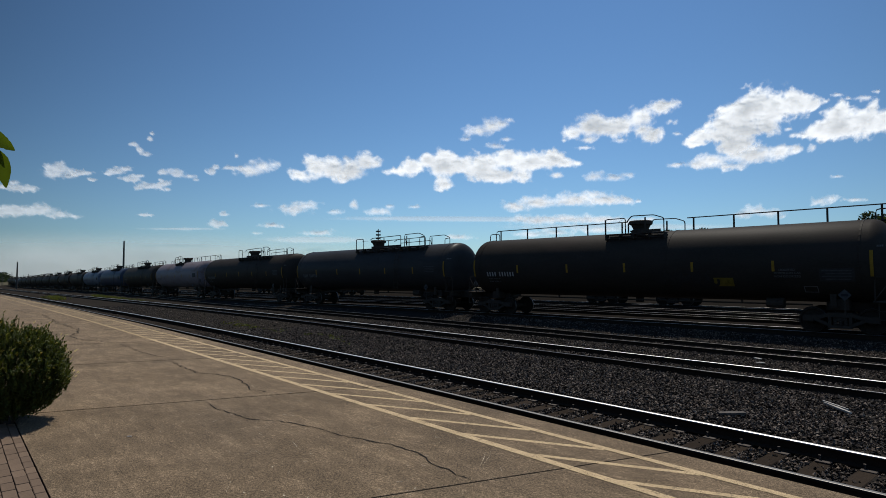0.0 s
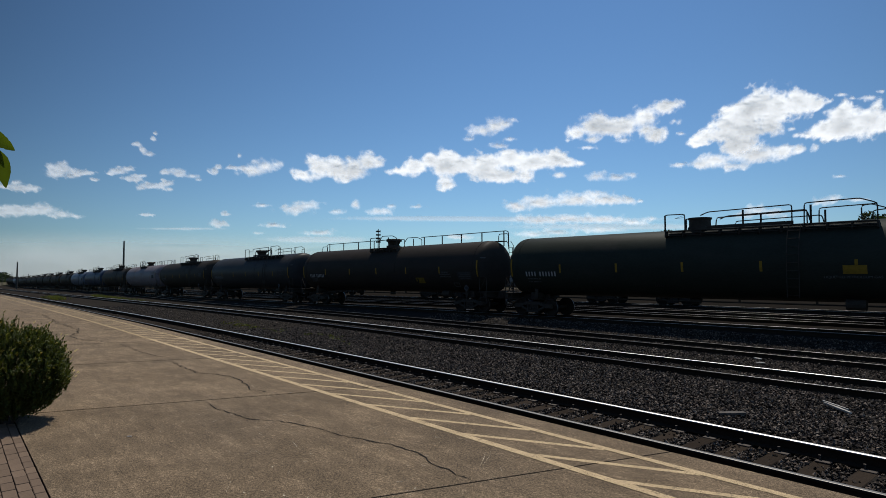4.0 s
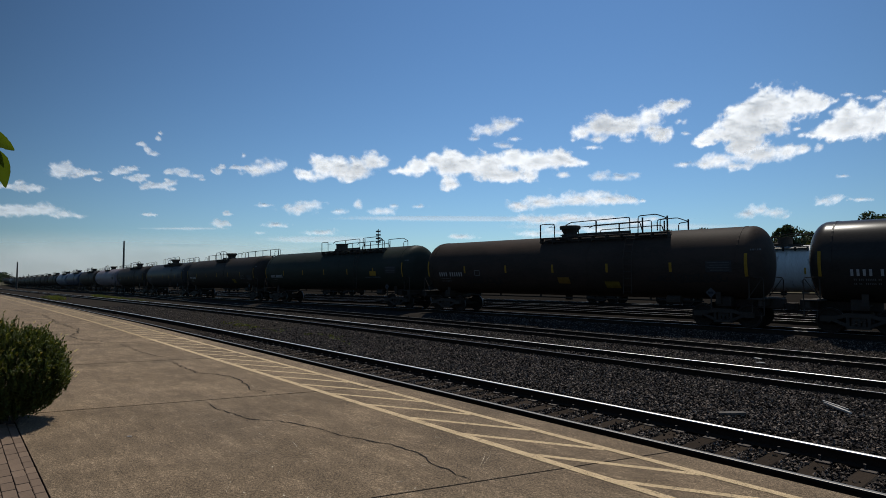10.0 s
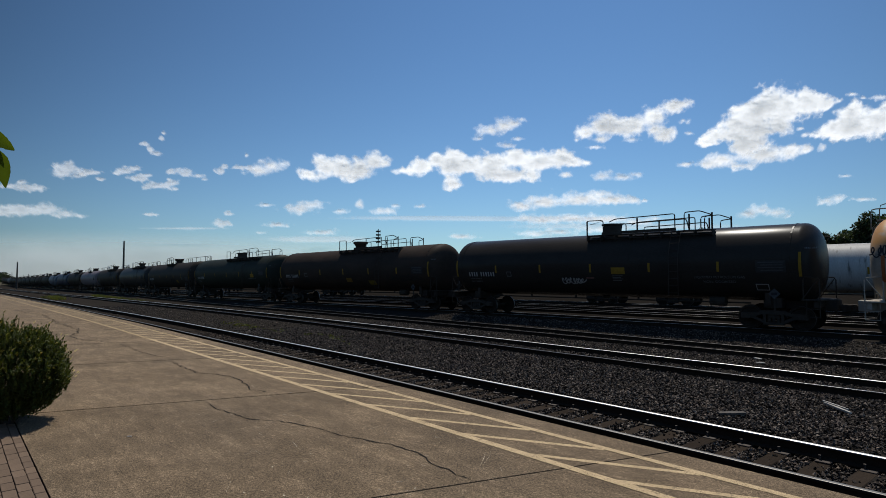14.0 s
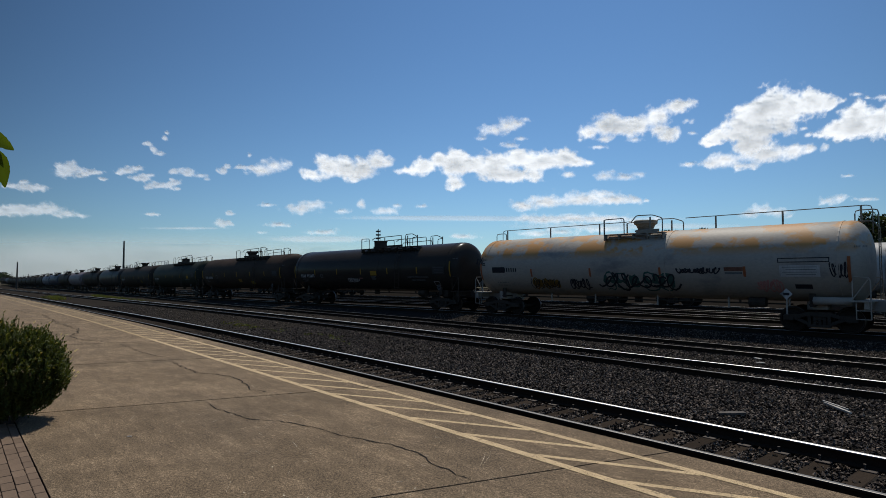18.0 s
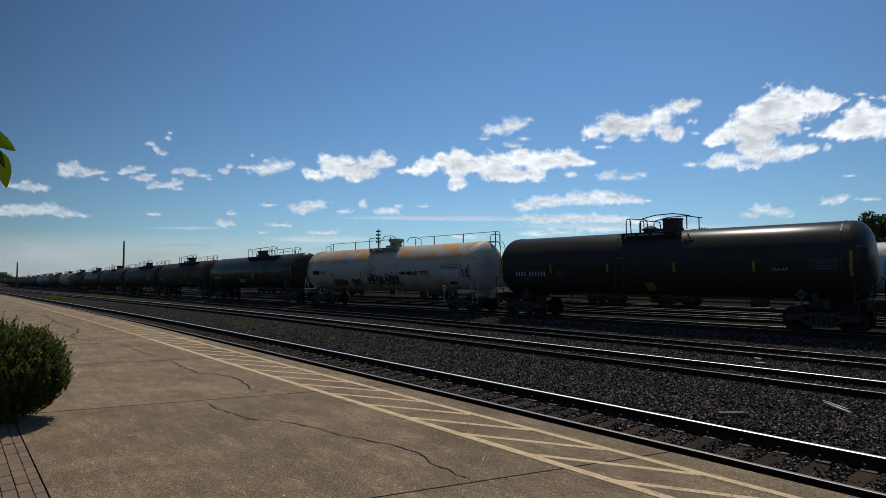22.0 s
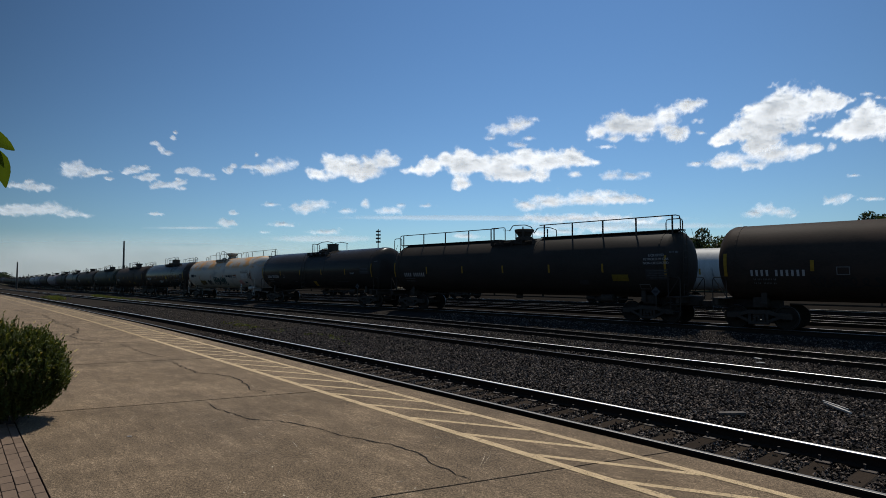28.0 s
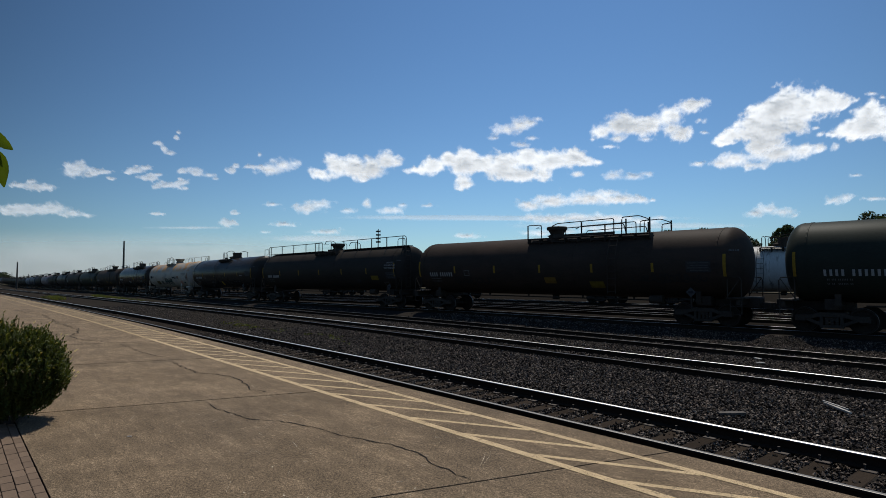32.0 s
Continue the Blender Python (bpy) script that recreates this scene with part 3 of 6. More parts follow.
def paved_forecourt():
    """Plain slabs between the brick strip and the added wall."""
    rng = random.Random(14)
    for i in range(9):
        for y0, y1 in ((-7.35, -3.9), (-3.886, -0.40)):
            x = 12 - 3.2 * i
            bm = bmesh.new()
            box(bm, (x - 1.6, (y0 + y1) / 2, PLATFORM - 0.08), (3.186, y1 - y0, 0.16 + rng.uniform(-0.003, 0.003)))
            part("slab", bm, M["grit_concrete"], PLAT)
    bm = bmesh.new()
    box(bm, (5.3, 0.2, PLATFORM - 0.08), (14.2, 1.19, 0.16))
    part("slab", bm, M["grit_concrete"], PLAT)


paved_forecourt()


def ribbon(bm, pts, width, z, rng, jag=0.5, taper=True):
    pts = [Vector((p[0], p[1], 0)) for p in pts]
    fine = []
    for p, q in zip(pts, pts[1:]):
        n = max(2, int((q - p).length / 0.09))
        side = Vector((-(q - p).y, (q - p).x, 0)).normalized()
        for i in range(n):
            t = i / n
            fine.append(p.lerp(q, t) + side * (rng.uniform(-1, 1) * 0.035 * jag * (0.4 + (q - p).length)))
    fine.append(pts[-1])
    prev = None
    for i, p in enumerate(fine):
        d = (fine[min(i + 1, len(fine) - 1)] - fine[max(0, i - 1)]).normalized()
        w = width * (rng.uniform(0.35, 1.3) if jag else 1)
        if taper and (i < 2 or i > len(fine) - 3):
            w *= 0.3
        s = Vector((-d.y, d.x, 0)) * w / 2
        cur = [bm.verts.new((*(p + s).xy, z)), bm.verts.new((*(p - s).xy, z))]
        if prev:
            bm.faces.new((prev[0], prev[1], cur[1], cur[0]))
        prev = cur


CRACKS = [
    [(-9.83, 3.35), (-9.45, 3.3), (-9.15, 3.34), (-8.83, 3.37), (-8.43, 3.41), (-8.15, 3.53), (-7.94, 3.72), (-7.58, 3.85), (-7.26, 3.94), (-6.86, 3.97), (-6.55, 4.04), (-6.28, 4.15), (-5.96, 4.25), (-5.46, 4.31), (-5.25, 4.26), (-5.13, 4.18), (-4.95, 4.15), (-4.79, 4.17), (-4.31, 4.12)],
    [(-48.3, 3.6), (-42.3, 3.8), (-39.9, 4.2), (-34.7, 4.06), (-30.75, 3.88), (-27.26, 4.07), (-25.34, 3.79), (-23.88, 3.3), (-22.07, 3.5), (-20.91, 4.09)],
    [(-20.25, 4.15), (-17.92, 4.14), (-16.61, 4.25), (-15.91, 4.41)],
    [(-15.02, 4.24), (-13.9, 4.22), (-13.13, 4.17), (-12.7, 4.44), (-12.0, 4.6), (-11.11, 4.48), (-10.49, 4.34), (-9.95, 4.49)],
]


def cracks():
    rng = random.Random(3)
    for c in CRACKS:
        bm = bmesh.new()
        ribbon(bm, c, 0.019 if c[0][0] > -12 else 0.026 if c[0][0] > -30 else 0.04, PLATFORM + 0.006, rng, 0.8)
        for v in bm.verts:
            v.co.z += fall(v.co.x)
        part("crack", bm, M["joint"], PLAT, "dark ragged crack in the concrete")
    flecks = []
    for _ in range(46):
        x, y = rng.uniform(-11, -3.2), rng.uniform(1.2, 5.0)
        a, ln = rng.gauss(-0.5, 0.5), rng.uniform(0.05, 0.32)
        flecks.append([(x, y), (x + ln * math.cos(a), y + ln * math.sin(a))])
    for _ in range(60):
        px, py = rng.choice(((-6.2, 4.9), (-5.2, 3.6), (-4.6, 3.0), (-7.6, 3.4), (-9.0, 4.6)))
        x, y = rng.gauss(px, 0.8), min(5.1, max(1.0, rng.gauss(py, 0.45)))
        a, ln = rng.gauss(-0.5, 0.6), rng.uniform(0.03, 0.16)
        flecks.append([(x, y), (x + ln * 0.5 * math.cos(a), y + ln * 0.5 * math.sin(a)), (x + ln * math.cos(a + 0.5), y + ln * math.sin(a + 0.5))])
    for c in flecks:
        bm = bmesh.new()
        ribbon(bm, c, rng.uniform(0.008, 0.02), PLATFORM + 0.004, rng, 0.1)
        part("scuff", bm, M["scuff"], PLAT, "pale scratch on the concrete")
    for c in ([(-4.95, 4.93), (-4.8, 4.75), (-4.64, 4.54)], [(-4.93, 5.0), (-4.79, 4.82), (-4.65, 4.59)], [(-6.9, 3.4), (-6.5, 3.3)], [(-9.3, 2.9), (-9.0, 3.0)]):
        bm = bmesh.new()
        ribbon(bm, c, 0.012, PLATFORM + 0.006, rng, 0.2)
        part("scuff", bm, M["scuff"], PLAT, "pale scratch on the concrete")


cracks()


def painted_lines():
    rng = random.Random(8)
    for y, w in ((6.14, 0.105), (5.23, 0.12)):
        for mat, xs in (("paint", [8, 4, 0] + [-1.5 * i for i in range(1, 15)]), ("old_paint", [-21 - 1.5 * i for i in range(26)] + [-75, -100])):
            bm = bmesh.new()
            ribbon(bm, [(x, y) for x in xs], w, PLATFORM + 0.0055, rng, 0.0, False)
            for v in bm.verts:
                v.co.z += fall(v.co.x)
            part("painted_line", bm, M[mat], PLAT, "long worn yellow line along the platform edge")
    for i in range(46):
        x = 1.3 - 1.17 * i
        bm = bmesh.new()
        ribbon(bm, [(x + 1.62, 6.10), (x, 5.27)], 0.085, PLATFORM + 0.0035, rng, 0.0, False)
        for v in bm.verts:
            v.co.z += fall(v.co.x)
        part("hatch_stripe", bm, M["paint" if x > -27 else "old_paint"], PLAT, "slanting worn yellow stripe")


painted_lines()


def brick_walk():
    root = tagged(empty("brick_pavement"), "strip of brown brick paving beside the platform slab", "paving", kind="structure")
    bm = bmesh.new()
    box(bm, (-6.05, 0.195, PLATFORM - 0.049), (8.5, 1.19, 0.1))
    part("mortar_bed", bm, M["mortar"], root)
    brick = block("brick", (0.244, 0.1105, 0.06), M["brick"], 0.003)
    rng = random.Random(2)
    count = 0
    for j in range(9):
        for i in range(32):
            x, y = -10.15 + i * 0.256 + (0.128 if j % 2 else 0), 0.64 - j * 0.119
            part("brick", brick, None, root, at=pose(x, y, PLATFORM - 0.012 + rng.uniform(-0.004, 0.004), rng.uniform(-1, 1), rng.uniform(-0.6, 0.6), rng.uniform(-1.2, 1.2)))
    kerb = block("edging_brick", (0.232, 0.092, 0.1), M["brick"], 0.006)
    for i in range(34):
        part("edging_brick", kerb, None, root, at=pose(-10.1 + i * 0.244, 0.748, PLATFORM - 0.034, 0, rng.uniform(-0.7, 0.7), rng.uniform(-1, 1)))


brick_walk()


# ---- an unseen wall behind the eye, added to block low sky light ----
def unseen_wall():
    bm = bmesh.new()
    box(bm, (-14, -7.6, 3.6), (70, 0.4, 7.4))
    return tagged(part("wall_station", bm, M["brick"]), "plain brown brick wall added unseen behind the eye", "wall", kind="structure")


unseen_wall()
# ---- tank cars ----
AXIS, RAD = 2.59, 1.51
TRUCK_IN = 2.25                # from the coupler's face to the middle of the truck
CarKind = namedtuple("CarKind", "length paint rail stripe marks rad label deck dome guard", defaults=((-0.9, 3.95, 5.7), 0.15, 0.9))


def tank_mesh(half, rad, mat):
    bm = bmesh.new()
    depth = 0.62
    prof = []
    for i in range(0, 9):
        a = i / 8 * math.pi / 2
        prof.append((-half + depth - depth * math.cos(a), max(0.02, rad * math.sin(a) ** 0.62)))
    body = [(-half + depth + (2 * half - 2 * depth) * k / 6, rad) for k in range(1, 6)]
    full = prof + body + [(-a, r) for a, r in reversed(prof)]
    lathe(bm, full, 40, "x", (0, 0, AXIS - (RAD - rad)))
    return finish("tank", bm, mat, True)


def on_tank(x, ang, rad, lift=0.006):
    """A pose on the tank's near side: x along, ang degrees up from its middle; its z looks out, its x runs to the right."""
    a = radians(ang)
    n = Vector((0, -math.cos(a), math.sin(a)))
    t = Vector((0, math.sin(a), math.cos(a)))
    m = Matrix((Vector((1, 0, 0)), t, n)).transposed().to_4x4()
    return Matrix.Translation(Vector((x, 0, AXIS - (RAD - rad))) + n * (rad + lift)) @ m


def patch(name, parent, x, z, w, h, mat, rad, label="", lift=0.005):
    """A painted or riveted plate that follows the tank's curve; z: its height from the tank's middle."""
    bm = bmesh.new()
    rows = []
    n = max(1, int(h / 0.12))
    for k in range(n + 1):
        a = math.asin(max(-0.98, min(0.98, (z - h / 2 + h * k / n) / rad)))
        rows.append([bm.verts.new((x + dx, -math.cos(a) * (rad + lift), AXIS - (RAD - rad) + math.sin(a) * (rad + lift))) for dx in (-w / 2, w / 2)])
    for q, r in zip(rows, rows[1:]):
        bm.faces.new((q[0], q[1], r[1], r[0]))
    return part(name, bm, mat, parent, label)


def mark_bars(name, parent, x, z, height, count, mat, rad, label, pitch=0.66):
    """Lettering kept as a row of plain upright bars."""
    bm = bmesh.new()
    w = height * pitch
    cx = x
    for c in count:
        if c == " ":
            cx += w * 0.9
            continue
        m = on_tank(cx, math.degrees(math.asin(z / rad)), rad, 0.006)
        vs = box(bm, (0, 0, 0), (w * 0.52, height, 0.004))
        for v in vs:
            v.co = m @ v.co
        cx += w * 1.12
    return tagged(part(name, bm, mat, parent, label), kind="stuff")


def lettering(parent, words, x, z, height, mat, rad):
    cu = bpy.data.curves.new("lettering", "FONT")
    cu.body, cu.size, cu.align_x, cu.extrude = words, height * 1.35, "CENTER", 0.001
    cu.materials.append(mat)
    ob = new("lettering", cu)
    ob.parent = parent
    ob.matrix_basis = on_tank(x, math.degrees(math.asin(z / rad)), rad, 0.012)
    return ob


def wheel_mesh():
    bm = bmesh.new()
    r = 0.457
    for s in (-1, 1):
        y = 0.7525 * s
        lathe(bm, [(y - 0.07 * s, r + 0.026), (y - 0.04 * s, r + 0.026), (y - 0.035 * s, r), (y + 0.065 * s, r - 0.006), (y + 0.065 * s, r - 0.07), (y + 0.02 * s, r - 0.09), (y + 0.0 * s, 0.16), (y + 0.09 * s, 0.13), (y + 0.09 * s, 0.02)], 28, "y")
        for f in bm.faces:
            c = f.calc_center_median()
            if abs(math.hypot(c.x, c.z) - (r - 0.003)) < 0.008:
                f.material_index = 1
    lathe(bm, [(-1.05, 0.02), (-1.05, 0.085), (1.05, 0.085), (1.05, 0.02)], 12, "y")
    # three bolts on each bearing cap
    for s in (-1, 1):
        for k in range(3):
            a = k * math.tau / 3
            box(bm, (0.05 * math.cos(a), 1.06 * s, 0.05 * math.sin(a)), (0.025, 0.03, 0.025))
    return finish("wheelset", bm, [M["wheel"], M["tread"]])


WHEELS = wheel_mesh()


def side_frame_mesh():
    """A cast truck side: two pedestals, a bowed top, a tension member and an open spring nest."""
    bm = bmesh.new()
    top = [(-1.13, 0.62), (-0.62, 0.64), (-0.36, 0.74), (0.36, 0.74), (0.62, 0.64), (1.13, 0.62)]
    low = [(-1.13, 0.47), (-0.64, 0.50), (-0.40, 0.58), (0.40, 0.58), (0.64, 0.50), (1.13, 0.47)]
    for (a, b), (c, d) in zip(zip(top, low), list(zip(top, low))[1:]):
        vs = [bm.verts.new((p[0], y, p[1])) for y in (-0.09, 0.09) for p in (a, c, d, b)]
        for f in ((0, 1, 2, 3), (7, 6, 5, 4), (0, 4, 5, 1), (2, 6, 7, 3), (1, 5, 6, 2), (3, 7, 4, 0)):
            bm.faces.new([vs[i] for i in f])
    for s in (-1, 1):
        box(bm, (s * 0.98, 0, 0.50), (0.34, 0.2, 0.16))
        box(bm, (s * 0.56, 0, 0.40), (0.62, 0.15, 0.11), Matrix.Rotation(s * -0.42, 3, "Y"))
        box(bm, (s * 0.31, 0, 0.45), (0.1, 0.17, 0.36))
    box(bm, (0, 0, 0.24), (0.72, 0.2, 0.1))
    for x in (-0.16, 0, 0.16):
        lathe(bm, [(0.28, 0.06), (0.34, 0.075), (0.38, 0.06), (0.42, 0.075), (0.46, 0.06), (0.50, 0.075), (0.54, 0.06)], 10, "z", (x, 0, 0))
    return finish("side_frame", bm, M["iron"])


SIDE_FRAME = side_frame_mesh()


def bolster_mesh():
    bm = bmesh.new()
    box(bm, (0, 0, 0.56), (0.42, 2.1, 0.22))
    box(bm, (0, 0, 0.72), (0.5, 0.5, 0.14))
    for s in (-1, 1):
        box(bm, (s * 0.32, 0, 0.42), (0.07, 1.7, 0.1))
    return finish("bolster", bm, M["iron"], bevel=0.012)


BOLSTER = bolster_mesh()


def truck(car, x):
    t = empty("truck")
    t.parent = car
    t.matrix_basis = pose(x, 0, 0)
    for y in (-1.0, 1.0):
        part("side_frame", SIDE_FRAME, None, t, at=pose(0, y, 0))
    part("bolster", BOLSTER, None, t)
    for dx in (-0.89, 0.89):
        part("wheelset", WHEELS, None, t, at=pose(dx, 0, 0.457))
    return t


def end_gear(car, s, half, paint, kind):
    """The stub sill, end platform, coupler, ladder and grab irons of one end; s is its side."""
    long = kind.length / 2
    bm = bmesh.new()
    box(bm, (s * (long - 1.55), 0, 0.98), (2.5, 0.62, 0.4))
    box(bm, (s * (long - 0.78), 0, 1.02), (0.16, 2.7, 0.26))
    box(bm, (s * (long - TRUCK_IN), 0, 1.02), (0.5, 1.7, 0.4))
    part("stub_sill", bm, M["iron"] if kind.marks != "white" else paint, car, bevel=0.02)
    for y in (-1.2, 1.2):
        bm = bmesh.new()
        box(bm, (s * (long - TRUCK_IN - 0.2), y * 0.8, 1.16), (0.2, 0.06, 0.5))
        box(bm, (s * (long - TRUCK_IN - 0.2), y * 0.6, 1.0), (0.24, 0.6, 0.06))
        part("tank_saddle", bm, M["iron"], car)
    bm = bmesh.new()
    box(bm, (s * (long - 0.42), 0, 0.88), (0.6, 0.16, 0.2))
    box(bm, (s * (long - 0.1), 0.02, 0.88), (0.24, 0.3, 0.28))
    box(bm, (s * (long - 0.02), 0.13 * s, 0.88), (0.16, 0.1, 0.26))
    part("coupler", bm, M["iron"], car, bevel=0.02)
    bm = bmesh.new()
    rod(bm, [(s * (long - 0.6), 0.35, 0.8), (s * (long - 0.3), 0.42, 0.55), (s * (long - 0.02), 0.4, 0.52)], 0.025)
    part("brake_hose", bm, M["iron"], car)
    bm = bmesh.new()
    box(bm, (s * (long - 0.92), 0, 1.17), (0.62, 2.8, 0.045))
    part("end_platform", bm, M["iron"] if kind.marks != "white" else paint, car)
    for y in (-1.32, 1.32):
        bm = bmesh.new()
        x0, x1 = s * (long - 0.66), s * (long - 1.18)
        rod(bm, [(x0, y, 0.55), (x0, y, 1.9), (x0 - s * 0.06, y, 2.0), (x1 + s * 0.05, y, 2.02), (x1, y, 1.9), (x1, y, 1.17)], 0.022)
        rod(bm, [(x0, y, 0.55), (x1 + s * 0.1, y, 0.55), (x1 + s * 0.1, y, 1.17)], 0.02)
        rod(bm, [(x0, y, 0.85), (x1 + s * 0.1, y, 0.85)], 0.018)
        rod(bm, [(x0 - s * 0.05, y, 1.95), (x0 - s * 0.55, y, 1.2)], 0.018)
        part("grab_iron", bm, M["iron"] if kind.marks != "white" else paint, car)


def rounded(pts, r=0.12):
    """The way through the points with its corners rounded."""
    pts = [Vector(p) for p in pts]
    out = [pts[0]]
    for a, b, c in zip(pts, pts[1:], pts[2:]):
        p, q = b + (a - b).normalized() * r, b + (c - b).normalized() * r
        out += [p, p.lerp(b, 0.55).lerp(b.lerp(q, 0.45), 0.5), q]
    return out + [pts[-1]]


def top_gear(car, kind, paint):
    crown = AXIS + 2 * kind.rad - RAD
    iron = M["iron"] if kind.marks != "white" else paint
    dx = kind.dome
    bm = bmesh.new()
    if kind.rail == "short":
        lathe(bm, [(crown - 0.12, 0.46), (crown + 0.04, 0.46), (crown + 0.05, 0.42), (crown + 0.46, 0.42), (crown + 0.47, 0.45), (crown + 0.53, 0.45), (crown + 0.56, 0.05)], 22, "z", (dx, 0, 0))
    elif kind.rail == "deck" and kind.marks in ("gas", "gas_low"):
        lathe(bm, [(crown - 0.12, 0.5), (crown + 0.05, 0.5), (crown + 0.07, 0.44), (crown + 0.40, 0.44), (crown + 0.41, 0.49), (crown + 0.48, 0.49), (crown + 0.52, 0.05)], 22, "z", (dx, 0, 0))
    else:
        lathe(bm, [(crown - 0.12, 0.44), (crown + 0.10, 0.42), (crown + 0.14, 0.34), (crown + 0.34, 0.44), (crown + 0.37, 0.52), (crown + 0.50, 0.54), (crown + 0.54, 0.5), (crown + 0.56, 0.05)], 22, "z", (dx, 0, 0))
    dome = part("valve_housing", bm, iron, car, "bolted valve housing on the crown")
    bm = bmesh.new()
    for k in range(8):
        a = k * math.tau / 8
        box(bm, (dx + 0.47 * math.cos(a), 0.47 * math.sin(a), crown + 0.05), (0.05, 0.05, 0.07))
    tagged(part("bolt_ring", bm, M["iron"], dome), kind="stuff")
    if kind.rail == "short":
        bm = bmesh.new()
        lathe(bm, [(crown - 0.12, 0.3), (crown + 0.06, 0.3), (crown + 0.07, 0.38), (crown + 0.14, 0.38), (crown + 0.16, 0.3), (crown + 0.2, 0.26), (crown + 0.22, 0.04)], 18, "z", (-0.15, 0, 0))
        hatch = part("manway", bm, iron, car, "round bolted manway cover")
        bm = bmesh.new()
        rod(bm, [(-0.4, 0, crown + 0.2), (-0.2, 0, crown + 0.27), (0.1, 0, crown + 0.2)], 0.02, 5)
        part("hatch_handle", bm, iron, hatch)
        x0, mid, x1 = -1.0, 1.2, 1.6
    elif kind.rail == "deck":
        x0, mid, x1 = kind.deck
    else:
        x0, mid, x1 = -1.1, 1.5, 1.7
    for y in (-1.0, 1.0):
        bm = bmesh.new()
        box(bm, ((x0 + x1) / 2, y * 0.9, crown - 0.12), (x1 - x0, 0.42, 0.035))
        n = int((x1 - x0) / 0.8) + 1
        for k in range(n + 1):
            x = x0 + (x1 - x0) * k / n
            box(bm, (x, y * 1.0, crown - 0.25), (0.05, 0.26, 0.26))
        deck = part("walkway", bm, iron, car, "steel grating walkway beside the crown")
        for k in range(4):
            bm = bmesh.new()
            box(bm, ((x0 + x1) / 2, y * (1.12 + 0.035 * k), crown - 0.13 - 0.06 * k), (x1 - x0, 0.015, 0.022))
            part("grating_bar", bm, iron, deck)
        bm = bmesh.new()
        box(bm, ((x0 + mid) / 2 + 0.9, y * 1.11, crown - 0.03), (max(0.8, mid - x0 - 1.7), 0.02, 0.13))
        part("toe_board", bm, iron, deck)
    rail = empty("handrail")
    rail.parent = car
    h = crown + 0.60
    runs, flats = [], []
    for y in (-1.12, 1.12):
        if kind.rail == "deck":
            runs += [[(x0, y, crown - 0.12), (x0, y, h), (x0 + 0.85, y, h - 0.02), (x0 + 0.85, y, crown - 0.1)],
                     [(dx + 0.45, y * 0.98, h - 0.12), (dx + 0.75, y * 0.98, h), (mid, y * 0.98, h + 0.04), (mid, y * 0.98, crown - 0.1)],
                     [(dx + 1.05, y, crown - 0.1), (dx + 1.1, y, h - 0.26), (mid + 0.5, y, h - 0.22), (mid + 0.62, y, crown - 0.1)],
                     [(mid + 0.4, y, crown - 0.1), (mid + 0.42, y, h + 0.06), (x1 - 0.5, y, h + 0.08), (x1, y, h - 0.12), (x1, y, crown - 0.1)],
                     [(x1 - 0.45, y, crown - 0.05), (x1 - 0.45, y, h - 0.18), (x1, y, h - 0.14)]]
            flats += [(x0, y), (mid - 1.7, y), (mid + 0.62, y)]
            if x1 - mid < 2:
                flats += [(x1, y)]
        elif kind.rail == "short":
            runs += [[(x0, y * 0.6, crown - 0.12), (x0, y * 0.6, h), (x0 + 0.2, y * 0.6, h), (x0 + 0.24, y * 0.6, crown - 0.1)],
                     [(x0 + 0.2, y * 0.6, h), (0.0, y * 0.6, h - 0.1), (0.05, y * 0.6, crown + 0.1)],
                     [(-0.3, y * 0.6, crown - 0.1), (-0.28, y * 0.6, h - 0.05), (0.4, y * 0.6, h + 0.08), (1.2, y * 0.6, h + 0.1), (x1 + 0.35, y * 0.6, h - 0.05)],
                     [(x1 + 0.2, y * 0.6, h), (x1 + 0.2, y * 0.6, crown)]]
        else:
            runs += [[(x0, y, crown - 0.12), (x0, y, h), (x0 + 1.0, y, h), (x0 + 1.0, y, crown - 0.1)],
                     [(dx - 0.15, y, h - 0.2), (dx + 0.1, y, h + 0.08), (x1 - 0.45, y, h + 0.06), (x1, y, h - 0.1), (x1, y, crown - 0.1)]]
            flats += [(dx + 0.75, y), (x0, y)]
    for run in runs:
        bm = bmesh.new()
        rod(bm, rounded(run, 0.1), 0.024, 6)
        part("rail_bar", bm, iron, rail)
    for x, y in flats:
        bm = bmesh.new()
        box(bm, (x, y, crown + 0.22), (0.07, 0.02, 0.72))
        part("rail_post", bm, iron, rail)
    if kind.rail != "short":
        bm = bmesh.new()
        rod(bm, [(x0 + 0.85, -1.1, h - 0.05), (dx - 0.7, -0.9, h - 0.16), (dx - 0.5, -0.5, crown + 0.5)], 0.008, 4)
        part("safety_chain", bm, iron, rail)
    if kind.rail != "long":
        x = x0 + 0.12 if kind.rail == "short" else mid + 0.1
        bm = bmesh.new()
        way = [(-1.16, crown - 0.12), (-1.42, crown - 0.62), (-1.60, AXIS + 0.3), (-1.60, 1.25)]
        for k in (-0.2, 0.2):
            rod(bm, [(x + k, p[0], p[1]) for p in way], 0.015, 5)
        for r in range(9):
            z = 1.35 + r * 0.3
            for (ya, za), (yb, zb) in zip(way, way[1:]):
                if zb <= z <= za:
                    y = yb + (ya - yb) * (z - zb) / (za - zb)
                    rod(bm, [(x - 0.2, y, z), (x + 0.2, y, z)], 0.012, 5)
                    break
        part("side_ladder", bm, iron, car, "narrow steel ladder up the tank side")
